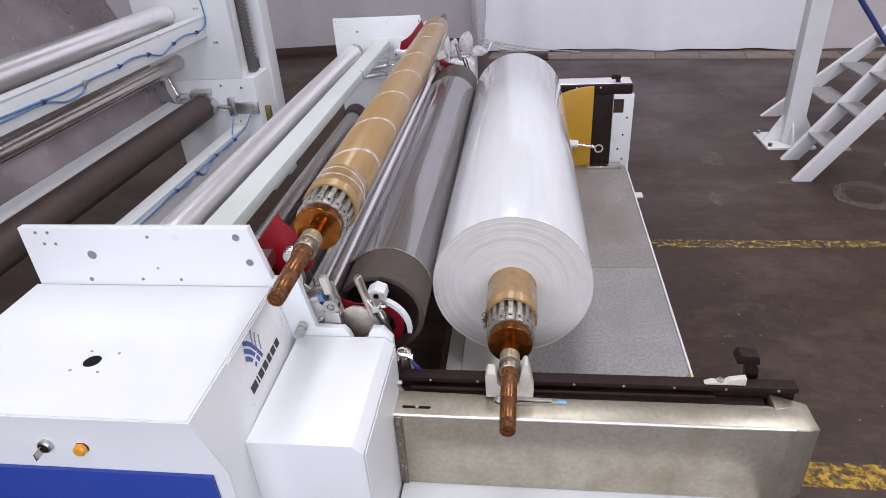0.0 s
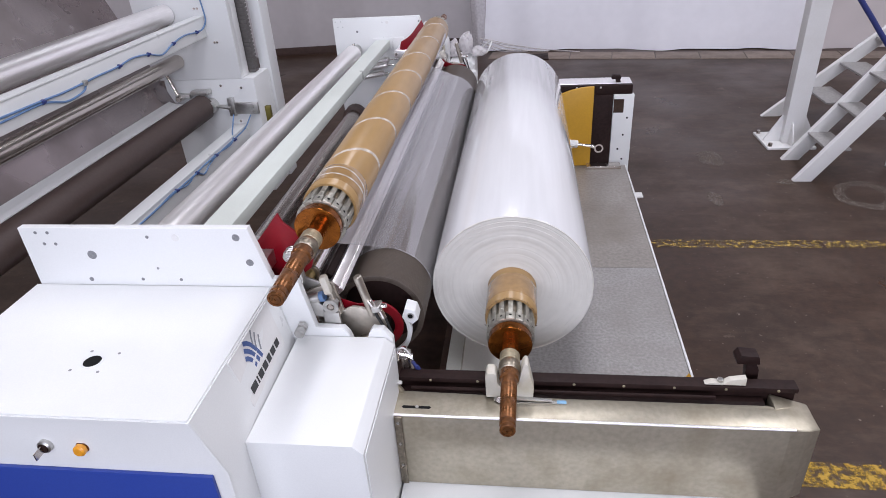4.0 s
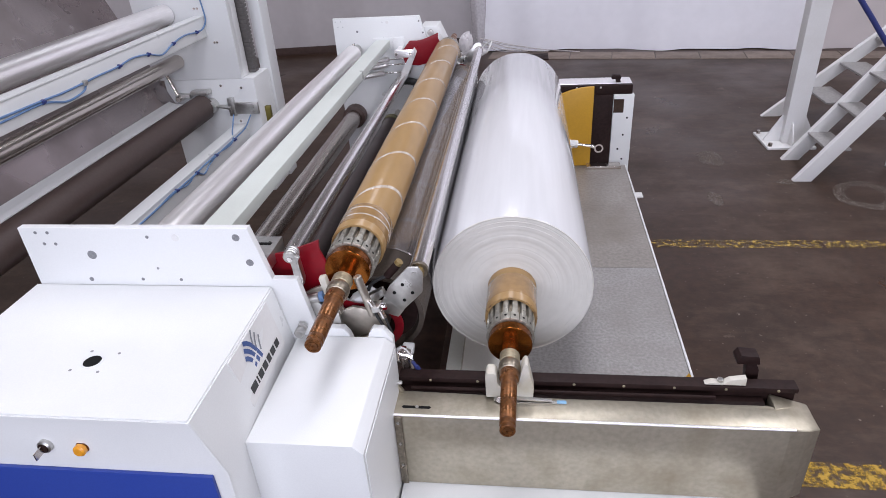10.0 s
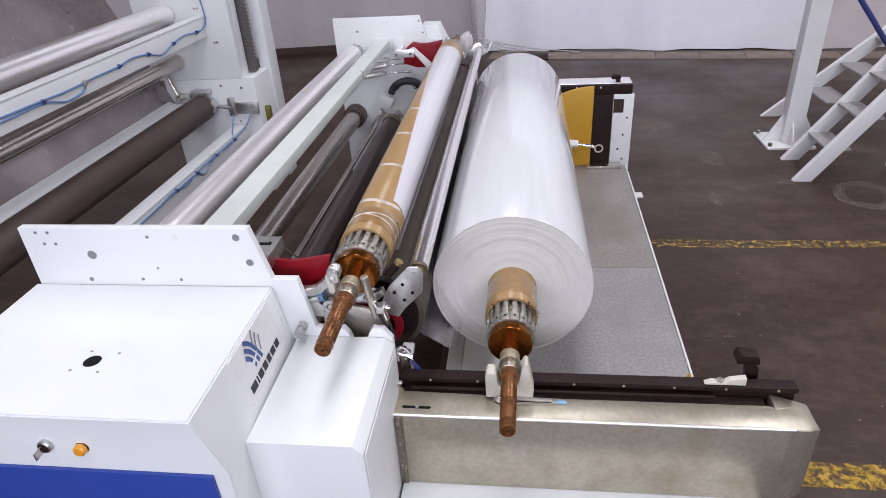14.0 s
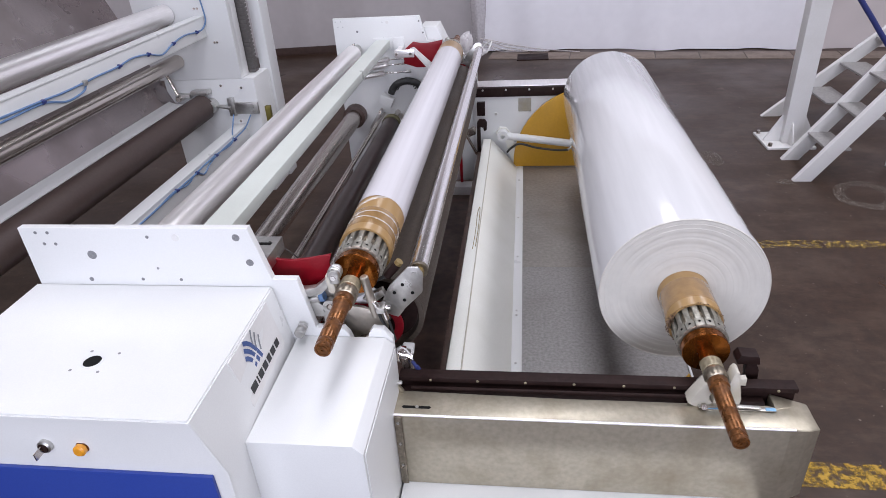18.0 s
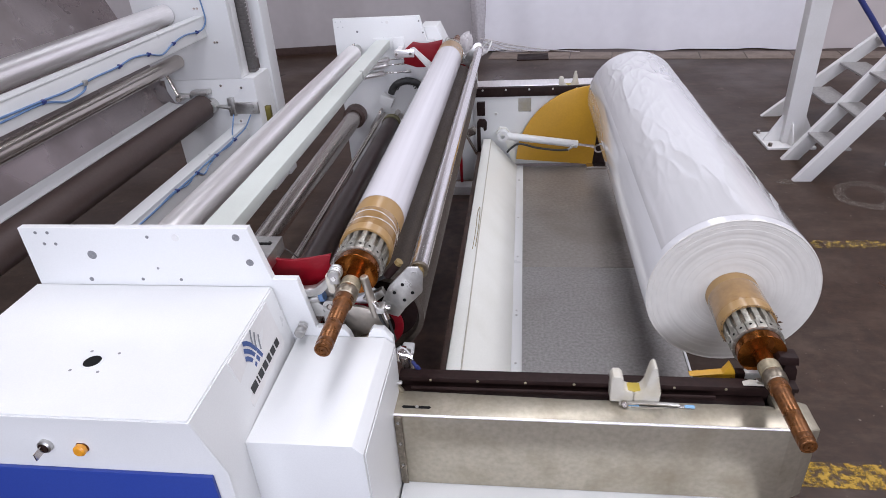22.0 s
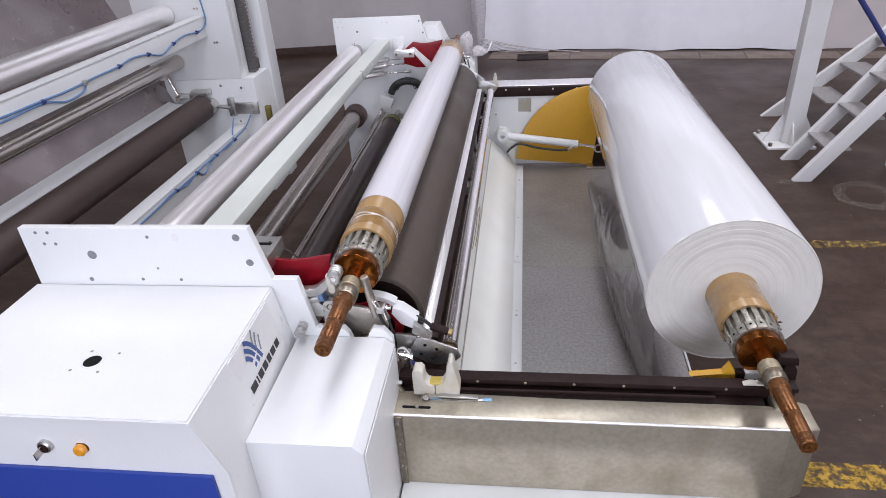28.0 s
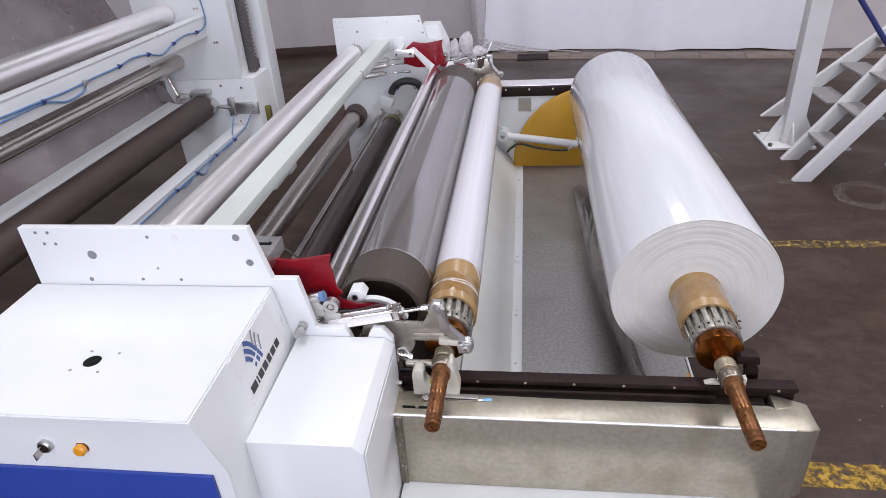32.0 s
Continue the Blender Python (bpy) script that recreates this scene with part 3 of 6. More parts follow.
part("hole_rim", lathe(B(), [(0.0222, 0.0), (0.0222, 0.0022), (0.0255, 0.0016), (0.0262, 0.0)], 32, 0, 0, Matrix.Translation((-1.062, 1.119, 1.1246)) @ pose(0, 0, 0, 90, 0, 0)), WHITE, cab)
for x, y in ((-1.10, 1.085), (-1.025, 1.082), (-1.088, 1.158), (-1.01, 1.153)):
    part("screw_hole", disc(B(), (x, y, 1.1245), (0, 0, 1), 0.004, 0.0012, 12), RECESS, cab)
led = thing("machine_housing", -0.53, 1.25, 0, "white painted sheet metal housing beside the cabinet", "housing")
bm = B()
prism(bm, [(-0.672, 0.0), (-0.672, 0.95), (-0.405, 0.95), (-0.378, 0.925), (-0.378, 0.0)], 1.042, 1.467, 0.003)
part("body", bm, WHITE, led)
part("side_cover", box(B(), -0.3778, -0.3755, 1.05, 1.46, 0.02, 0.915, 0.001), WHITE, led)

# ---- unloading rails and roll stand ----
rail = thing("near_rail", 0.2, 1.49, 0.475, "black steel rail with a stainless cover in front", "rail", "unloading rails")
part("track", prism(B(), [(1.474, 0.776), (1.474, 0.792), (1.515, 0.792), (1.515, 0.66), (1.49, 0.66), (1.49, 0.776)], -0.38, 0.79, 0.002, "x"), BLACK, rail)
part("lower_track", prism(B(), [(1.454, 0.66), (1.454, 0.742), (1.462, 0.748), (1.489, 0.748), (1.489, 0.66)], -0.38, 0.70, 0.002, "x"), BLACK, rail)
cov = B()
prism(cov, [(-0.402, 1.345), (0.732, 1.345), (0.775, 1.3455), (0.803, 1.350), (0.803, 1.47), (0.715, 1.49), (0.715, 1.43), (0.704, 1.425), (-0.39, 1.451), (-0.402, 1.44)], 0.70, 0.76, 0.006, "z")
prism(cov, [(-0.395, 1.344), (0.732, 1.344), (0.775, 1.3445), (0.804, 1.349), (0.803, 1.42), (0.7, 1.44), (-0.395, 1.44)], 0.475, 0.757, 0.0015, "z")
# the cover's end bends down and back a little
for v in cov.verts:
    u = max(0.0, v.co.x - 0.735)
    v.co.x += 0.24 * u
    if v.co.z > 0.72:
        v.co.z -= 0.28 * u
    if v.co.y < 1.36 and v.co.x > 0.70:
        v.co.y += 2.2 * max(0.0, v.co.x - 0.715) ** 2
part("cover", cov, STAINLESS, rail, "brushed stainless steel cover")
part("end_flange", box(B(), -0.374, -0.352, 1.337, 1.3445, 0.476, 0.755, 0.001), RINGSTEEL, rail, "dark steel end flange")
for z in (0.735, 0.65, 0.56):
    part("flange_bolt", hexbolt(B(), (-0.363, 1.337, z), (0, -1, 0), 0.005, 0.004), ZINC, rail)
# rod of brighter metal on the fold stands in for its highlight
part("rolled_edge", bar(B(), (-0.398, 1.3478, 0.7572), (0.745, 1.3478, 0.7572), 0.0042, 12), ALU, rail, "rolled edge in brighter metal for its highlight")
base = base_solid("base_box", box(B(), -0.37, 0.70, 1.16, 1.50, 0.0, 0.473, 0.004), WHITE, "white painted base box under the near rail", "machine base", 0.16, 1.33, 0)

far = thing("far_rail", 0.2, 4.66, 0.0, "black far rail on a white panel and leg", "rail", "unloading rails")
part("track", box(B(), -0.36, 0.775, 4.62, 4.66, 0.733, 0.80, 0.003), BLACK, far)
part("top_strip", box(B(), -0.36, 0.775, 4.662, 4.82, 0.78, 0.803, 0.003), ALU, far, "bright metal top strip")
bm = B()
for x0, x1, z0, z1 in ((-0.36, -0.040, 0.2, 0.7325), (0.055, 0.50, 0.2, 0.7325), (-0.040, 0.055, 0.2, 0.611), (-0.040, 0.055, 0.716, 0.7325)):
    box(bm, x0, x1, 4.635, 4.655, z0, z1, 0)
part("panel", bm, WHITE, far, "white painted panel with a square opening")
part("opening_back", box(B(), -0.06, 0.075, 4.70, 4.706, 0.56, 0.74, 0.001), NYLON, far, "stained plate behind the opening")
part("panel_bolt", hexbolt(B(), (-0.205, 4.635, 0.602), (0, -1, 0), 0.012, 0.008), ZINC, far)
part("black_post", box(B(), 0.495, 0.64, 4.60, 4.655, 0.0, 0.7325, 0.003), BLACK, far)
part("leg", box(B(), 0.645, 0.79, 4.61, 4.655, 0.0, 0.7325, 0.003), WHITE, far)

plat = thing("platform", 0.36, 3.1, 0, "grey metal platform, chequered in its near half", "platform")
part("near_plate", prism(B(), [(-0.045, 1.53), (0.722, 1.53), (0.744, 3.10), (-0.045, 3.10)], 0.17, 0.2, 0.002, "z"), DECK, plat, "chequered steel deck plate")
part("far_plate", prism(B(), [(-0.045, 3.102), (0.744, 3.102), (0.765, 4.58), (-0.045, 4.58)], 0.17, 0.2, 0.002, "z"), DECKFAR, plat, "plain worn steel deck plate")
part("sloping_sheet", prism(B(), [(-0.05, 0.2), (-0.243, 0.415), (-0.245, 0.413), (-0.052, 0.19)], 1.53, 4.60, 0.0005), CREAM, plat, "off-white painted sloping sheet")
part("edge_strip", box(B(), -0.05, -0.002, 1.53, 4.58, 0.2005, 0.206, 0.001), WHITE, plat, "white edge strip with small bolts")

def sector_arm(y0, y1):
    """A quarter disc on a low pivot; origin on the pivot."""
    s = thing("lowering_arm", 0, 0, 0, "yellow painted quarter-disc roll lowering arm", "machine arm", "lowering arms")
    poly = [(-0.103, 0.205)] + [(-0.1 + 0.575 * math.cos(radians(a)), 0.23 + 0.575 * math.sin(radians(a))) for a in range(90, 181, 5)] + [(-0.675, 0.205)]
    part("sector_plate", prism(B(), poly, y0, y1, 0.002), YELLOW, s)
    return s


sector = sector_arm(4.57, 4.592)
pawl = thing("yellow_pawl", 0, 0, 0, "yellow painted roll catch with a black and white tail", "catch")
part("wedge", prism(B(), [(0.505, 0.768), (0.60, 0.782), (0.618, 0.815), (0.634, 0.790), (0.640, 0.745), (0.557, 0.738), (0.53, 0.762)], 1.545, 1.570, 0.002), YELLOW, pawl)
part("black_link", box(B(), 0.6405, 0.664, 1.545, 1.570, 0.742, 0.785, 0.002), BLACK, pawl)
part("white_tag", box(B(), 0.6645, 0.72, 1.547, 1.568, 0.742, 0.785, 0.002), WHITE, pawl)

cyl = thing("hydraulic_cylinder", 0.1, 4.53, 0.38, "white hydraulic cylinder with a steel rod", "hydraulic cylinder")
part("barrel", bar(B(), (-0.12, 4.54, 0.46), (0.40, 4.54, 0.388), 0.028, 24, .004), WHITE, cyl)
part("rod", bar(B(), (0.40, 4.54, 0.388), (0.52, 4.54, 0.371), 0.012), CHROME, cyl)
bm = lathe(B(), [(0.018, -0.03), (0.040, -0.03), (0.040, 0.03), (0.018, 0.03), (0.018, -0.03)], 24, 0, 0, Matrix.Translation((-0.155, 4.54, 0.466)))
part("eye", bm, WHITE, cyl)

# ---- left line: nip rollers on a white frame ----
lf = thing("line_frame", -2.35, 4.75, 0, "white steel frame of the neighbouring roller line", "machine frame")
part("base_block", box(B(), -2.75, -2.03, 4.6, 4.925, 0, 0.928, 0.006), WHITE, lf)
part("upright_plate", box(B(), -2.85, -2.12, 4.6, 4.66, 0.929, 2.9, 0.005), WHITE, lf)
part("upright_box", box(B(), -2.30, -2.12, 4.661, 4.75, 0.929, 2.9, 0.004), WHITE, lf)
part("rear_column", box(B(), -2.10, -2.01, 4.93, 5.10, 0, 2.9, 0.006), WHITE, lf)
part("cable_chain", box(B(), -2.20, -2.08, 4.78, 4.84, 0.929, 2.9, 0.006), CHAINGREY, lf, "grey ribbed cable chain")
roller("nip_roller", -2.598, 1.408, 0.072, 1.1, 4.62, ALU, "large silver roller of the neighbouring line", group="line rollers")
roller("nip_roller", -2.59, 1.072, 0.051, 1.1, 4.62, DULLSTEEL, "dull steel roller of the neighbouring line", group="line rollers")
roller("dark_nip_roller", -2.45, 0.733, 0.095, 1.1, 4.56, NIPRUBBER, "dark rubber roller of the neighbouring line", group="line rollers")
for nm, x0, x1, z0, z1 in (("line_beam", -2.375, -2.313, 1.246, 1.38), ("line_beam", -2.252, -2.16, 0.45, 0.565)):
    b = thing(nm, (x0 + x1) / 2, 3, z0, "white steel beam with blue air hoses tied along it", "beam", "line beams")
    part("tube", box(B(), x0, x1, 1.1, 4.598, z0, z1, 0.005), WHITE, b)
    part("top_lip", box(B(), x0 - 0.004, x1 + 0.004, 1.1, 4.598, z1 + 0.0005, z1 + 0.012, 0.004), WHITE, b)
base_solid("guide_sheet", prism(B(), [(-2.70, 0.74), (-2.70, 0.755), (-3.1, 1.7), (-3.12, 1.7), (-2.715, 0.74)], 1.1, 4.59, 0.001), GALV, "bent bright sheet metal guide behind the rollers", "sheet metal", -2.8, 3, 0.74)

# ---- steel post and stairs ----
post = thing("steel_post", 2.25, 5.55, 0, "white painted steel post with gussets on a base plate", "post")
part("base_plate", box(B(), 2.06, 2.45, 5.36, 5.76, 0.0, 0.02, 0.002), GREYWHITE, post)
part("shaft", box(B(), 2.205, 2.36, 5.47, 5.59, 0.0205, 6.9, 0.006), GREYWHITE, post)


def stringer(x0, z0, slope, y, length, depth=0.16, th=0.05):
    d = Vector((1, 0, slope)).normalized()
    dx = depth / math.sin(math.atan(slope))
    x1 = x0 + length * d.x
    z1 = z0 + length * d.z
    return prism(B(), [(x0, z0), (x0 + dx, z0), (x1 + dx, z1), (x1, z1)], y, y + th, 0.003)


st = thing("steel_stairs", 2.5, 4.9, 0, "grey-white painted steel stairs with open treads", "stairs")
part("stringer", stringer(2.04, 0, 1.40, 4.70, 2.4, 0.106), GREYWHITE, st)
part("stringer", stringer(2.10, 0, 1.40, 5.13, 2.4, 0.106), GREYWHITE, st)
for i in range(7):
    part("tread", box(B(), 2.25 + i * 0.168, 2.42 + i * 0.168, 4.75, 5.13, 0.222 + i * 0.235, 0.24 + i * 0.235, 0.003), DECK, st)
st2 = thing("steel_stairs", 2.9, 6.1, 0, "grey-white painted steel stairs with open treads", "stairs")
part("stringer", stringer(2.28, 0, 0.88, 6.24, 3.2, 0.11), GREYWHITE, st2)
for i in range(5):
    part("tread", box(B(), 2.62 + i * 0.25, 2.84 + i * 0.25, 5.75, 6.24, 0.262 + i * 0.22, 0.28 + i * 0.22, 0.003), DECK, st2)

# ---- rolls on their shafts (axis through the origin, along y) ----
MID = 3.05


def shaft_parts(roll):
    root = part("winding_shaft", rod(B(), 0.0248, 1.53, 4.57, 0, 0, 24), DULLSTEEL, roll, "steel winding shaft with its fittings")
    for s in (1, -1):
        def Y(y):
            return y if s > 0 else 2 * MID - y
        part("journal", lathe(B(), [(r, Y(y)) for r, y in ((0, 1.2065), (.003, 1.2065), (.0035, 1.203), (.0125, 1.2025), (.0132, 1.2045), (.0142, 1.2045), (.015, 1.2025), (.0195, 1.2025), (.0215, 1.2045), (.0217, 1.216), (.0207, 1.218), (.0225, 1.220), (.0225, 1.235), (.021, 1.238), (.0225, 1.241), (.0228, 1.31), (.0221, 1.312), (.0221, 1.316), (.023, 1.318), (.0236, 1.40), (.028, 1.405), (.028, 1.43), (.025, 1.435), (.025, 1.52))], 32), COPPER, root, "rusty brown shaft journal")
        part("collar", lathe(B(), [(r, Y(y)) for r, y in ((.026, 1.473), (.0305, 1.475), (.0305, 1.51), (.026, 1.512))], 32), COLLAR, root, "dull yellowish steel collar")
        part("thrust_ring", lathe(B(), [(r, Y(y)) for r, y in ((.026, 1.432), (.030, 1.434), (.0325, 1.440), (.0325, 1.462), (.030, 1.470), (.026, 1.472))], 32), RINGSTEEL, root, "brownish steel ring")
        part("flange", lathe(B(), [(r, Y(y)) for r, y in ((.0255, 1.512), (.0255, 1.562), (.0675, 1.562), (.0688, 1.5635), (.0688, 1.592), (.06, 1.598), (.03, 1.598))], 48), AMBER, root, "amber varnished steel flange")
        part("lug_body", lathe(B(), [(r, Y(y)) for r, y in ((.03, 1.627), (.066, 1.627), (.066, 1.73), (.03, 1.73))], 48), RINGSTEEL, root)
        lug = B()
        box(lug, 0.064, 0.0765, min(Y(1.630), Y(1.73)), max(Y(1.630), Y(1.73)), -0.0082, 0.0082, 0.0012)
        box(lug, 0.040, 0.0755, min(Y(1.5995), Y(1.637)), max(Y(1.5995), Y(1.637)), -0.0135, 0.0135, 0.0018)
        box(lug, 0.070, 0.0780, min(Y(1.655), Y(1.664)), max(Y(1.655), Y(1.664)), -0.0055, 0.0055, 0.0008)
        first = part("lug", lug, LUGMAT, root)
        for i in range(1, 16):
            ob = new("lug", first.data)
            ob.parent = root
            ob.rotation_euler = (0, 2 * math.pi * i / 16, 0)
        hole = part("lug_hole", disc(B(), (0.0752, Y(1.619), 0), (1, 0, 0), 0.0042, 0.0008, 12), HOLE, root)
        for i in range(1, 16):
            ob = new("lug_hole", hole.data)
            ob.parent = root
            ob.rotation_euler = (0, 2 * math.pi * i / 16, 0)
    return root


def core_parts(root, rings):
    part("core", lathe(B(), [(r, y) for r, y in ((.076, 1.72), (.076, 1.698), (.084, 1.697), (.0855, 1.70), (.0855, 4.40), (.084, 4.403), (.076, 4.402), (.076, 4.38))], 64), CARD, root, "brown cardboard core")
    for y in rings:
        skew = 0.075 + 0.03 * (y - 2)
        bm = lathe(B(), [(.0857, y - .011), (.0864, y - .0085), (.0862, y - .002), (.0866, y + .003), (.0864, y + .0085), (.0857, y + .011)], 64)
        for v in bm.verts:
            v.co.y += skew * v.co.x / 0.0864 + 0.002 * noise.noise(v.co * 30)
        part("tape_ring", bm, TAPE, root, "shiny tape ring, slightly askew")
    for y, lean in ((1.788, -0.014), (1.806, 0.018)) if rings else ():
        bm = lathe(B(), [(.0862, y - .004), (.0868, y - .0025), (.0866, y), (.0869, y + .002), (.0862, y + .0035)], 64)
        for v in bm.verts:
            v.co.y += lean * v.co.z / 0.0864 + 0.005 * noise.noise(v.co * 22)
        part("tape_ring", bm, TAPE, root, "crumpled shiny tape round the core's end")
    part("end_tape", lathe(B(), [(.0856, 1.735), (.0861, 1.737), (.0858, 1.78), (.0863, 1.79), (.0860, 1.83), (.0864, 1.845), (.0856, 1.848)], 64), FADEDTAPE, root, "wrinkled brown tape at the core's end")


finished_roll = thing("film_roll", 0, 0, 0, "large finished roll of white plastic film on a shaft", "film roll")
roll_shaft = shaft_parts(finished_roll)
core_parts(roll_shaft, ())
prof = [(.0857, 1.93), (.0857, 1.884)]
random.seed(5)
r = .0857
while r < .277:
    step = random.uniform(.0022, .0085)
    dy = random.uniform(-1, 1) * (.0002 + .0004 * max(0, r - .17) / .11)
    prof += [(r, 1.885 + dy), (min(r + step, .278) - .0008, 1.885 + dy)]
    r += step
prof += [(.2808, 1.883), (.2830, 1.886)]
part("film_end", lathe(B(), prof, 128), FILMEND, finished_roll, "smooth end face of the wound film")
part("film", lathe(B(), [(.2831, 1.886), (.2838, 1.888), (.2838, 4.214), (.281, 4.22), (.0857, 4.22)], 128), FILMROLL, finished_roll, "tightly wound white plastic film")
bm = B()
for i in range(90):
    a, q = random.uniform(0, 2 * math.pi), random.uniform(0.0008, 0.0022)
    rr = random.uniform(.079, .0885)
    bmesh.ops.create_icosphere(bm, subdivisions=1, radius=q, matrix=Matrix.Translation((rr * math.cos(a), 1.696 - random.uniform(0, .004), rr * math.sin(a))))
part("frayed_rim", bm, RUST, roll_shaft, "frayed brown rim of the core")["kind"] = "stuff"
bm = B()
for i in range(70):
    a, k = random.gauss(math.pi, 0.16), random.uniform(0.004, 0.014)
    rr = random.uniform(.080, .090)
    p = Vector((rr * math.cos(a), 1.697 - random.uniform(0, .006), rr * math.sin(a)))
    bar(bm, p, p + Vector((random.uniform(-1, 1), random.uniform(-1.4, .2), random.uniform(-1, 1))) * k, random.uniform(.0007, .0014), 5, 0.0002)
part("frayed_tuft", bm, RUST, roll_shaft, "loose tuft of torn card")["kind"] = "stuff"

new_core = thing("core_on_shaft", 0, 0, 0, "brown cardboard core on a winding shaft, taking up film", "core")
core_shaft = shaft_parts(new_core)
core_parts(core_shaft, (1.968, 2.293, 2.652, 3.008, 3.37, 3.77, 4.17))

# fork carriages that carry the roll's journals along the rails


def fork_carriage():
    t = thing("fork_carriage", 0, 1.46, 0.79, "white nylon fork carriage on the rail", "carriage", "fork carriages")
    y0, y1 = 1.425, 1.47
    part("left_horn", prism(B(), [(-0.070, 0.766), (-0.071, 0.845), (-0.065, 0.859), (-0.046, 0.859), (-0.036, 0.85), (-0.034, 0.822), (-0.026, 0.808), (-0.004, 0.802), (-0.004, 0.766)], y0, y1, 0.005), NYLON, t)
    part("right_horn", prism(B(), [(-0.003, 0.766), (-0.003, 0.802), (0.016, 0.806), (0.026, 0.822), (0.038, 0.886), (0.046, 0.897), (0.054, 0.893), (0.068, 0.82), (0.072, 0.80), (0.070, 0.768)], y0, y1, 0.005), NYLON, t)
    part("grease", box(B(), -0.034, 0.022, y0 + 0.006, y1 - 0.004, 0.8005, 0.8065, 0.002), mat("yellow_grease", (0.50, 0.38, 0.06), 0.3), t, "yellow grease in the fork")
    part("sole_plate", prism(B(), [(-0.045, 0.770), (0.02, 0.776), (0.125, 0.770), (0.125, 0.767), (0.02, 0.771), (-0.045, 0.764)], 1.412, y0 - 0.0005, 0.0005), ZINC, t, "thin steel sole plate")
    part("bolt", hexbolt(B(), (-0.03, 1.418, 0.768), (0, -1, 0.4), 0.010, 0.012), DULLSTEEL, t)
    part("blue_shim", box(B(), -0.018, 0.012, 1.4115, 1.4238, 0.7638, 0.7660, 0.0003), LIGHTBLUE, t)
    part("front_strip", box(B(), -0.02, 0.165, 1.412, 1.4235, 0.7605, 0.7635, 0.0005), ZINC, t)
    part("blue_shim", box(B(), 0.140, 0.167, 1.411, 1.4238, 0.7638, 0.7655, 0.0003), LIGHTBLUE, t)
    return t


fork = fork_carriage()
fork_back = copy_thing(fork, pose(0, 4.66, 0.79))


# ---- winding drum's film and moving arms (origins on the drum's axis) ----
MIRROR = 6.1


def both(y0, y1):
    return ((y0, y1), (MIRROR - y1, MIRROR - y0))


def arc_sheet(bm, r, a0, a1, y0, y1, n=40, lean=0.0, wave=0.0):
    """A thin curved sheet about the y axis; lean lets its leading edge run askew."""
    prev = None
    for i in range(n + 1):
        s = i / n
        row = []
        for k in range(9):
            f = k / 8
            a = radians(a0 + (a1 + lean * (f - 0.5) - a0) * s)
            q = r + wave * (0.5 + noise.noise((math.degrees(a) * 0.045, f * 0.5, 2.0)))
            row.append(bm.verts.new((q * math.cos(a), y0 + (y1 - y0) * f, q * math.sin(a))))
        if prev:
            for k in range(8):
                bm.faces.new((prev[k], prev[k + 1], row[k + 1], row[k]))
        prev = row
    return bm


film_web = thing("film_web", 0, 0, 0, "milky plastic film running over the winding drum", "plastic film")
part("sheet", arc_sheet(B(), 0.1503, -35, 205, 1.865, 4.13, 120, 0, 0.0012), WEBFILM, film_web)

for ye in (1.862, 4.124):
    part("film_edge", arc_sheet(B(), 0.1512, -35, 205, ye, ye + 0.008, 60, 0, 0.0012), TENTFILM, film_web, "milky edge of the film")

KX, KZ = 0.012, 0.276
stirrup = thing("stirrup_arm", 0, 0, 0, "white painted stirrup arms that turn round the drum's axle", "machine arm")
arm = thing("lay_on_arm", 0, 0, 0, "swinging lay-on roller between zinc plated end plates", "machine arm")
part("lay_on_roller", rod(B(), 0.027, 1.605, 4.495, KX, KZ, 40, 0.0006), CHROME, arm, "thin chromed roller")
for y0, y1 in both(1.600, 1.613):
    part("roller_cap", lathe(B(), [(0.010, y0), (0.0265, y0), (0.0285, y0 + 0.002), (0.0285, y1), (0.020, y1)], 40, KX, KZ), RINGSTEEL, arm, "dark roller end cap")
part("profile_bar", prism(B(), [(0.008, 0.166), (0.044, 0.166), (0.044, 0.176), (0.038, 0.18), (0.044, 0.185), (0.044, 0.212), (0.008, 0.212), (0.008, 0.19), (0.014, 0.186), (0.008, 0.18)], 1.60, 4.50, 0.001), ALU, arm, "grooved aluminium profile")
part("knife_cover", box(B(), 0.012, 0.03, 1.64, 4.46, 0.2125, 0.235, 0.002), BLACK, arm)
for y0, y1 in both(1.55, 1.558):
    part("end_plate", prism(B(), [(-0.03, 0.300), (-0.005, 0.317), (0.018, 0.305), (0.030, 0.285), (0.049, 0.246), (0.031, 0.152), (-0.042, 0.168), (-0.045, 0.215)], y0, y1, 0.002), ZINC, arm, "zinc plated end plate with four holes")
    yo = y0 if y0 < 3 else y1
    s = -1 if y0 < 3 else 1
    for x, z in ((-0.014, 0.238), (-0.021, 0.199), (0.025, 0.230), (0.017, 0.193)):
        part("bolt_hole", disc(B(), (x, yo + s * -0.0005, z), (0, s, 0), 0.0055, 0.0015, 16), HOLE, arm)
    part("axle_nut", disc(B(), (0.0, yo, 0.289), (0, s, 0), 0.011, 0.005, 20), ZINC, arm)
    part("roller_sleeve", rod(B(), 0.018, 1.559 if s < 0 else 4.496, 1.604 if s < 0 else 4.541, KX, KZ, 24, 0.001), BRASS, arm, "dull brass sleeve")
    part("lower_link", prism(B(), [(-0.04, 0.172), (0.036, 0.155), (0.034, 0.118), (-0.03, 0.10)], y0 + 0.012, y1 + 0.016, 0.002), ZINC, arm)
nozzle = part("air_nozzle", bar(B(), (-0.060, 1.60, 0.205), (-0.053, 1.60, 0.262), 0.013), BLACK, arm)
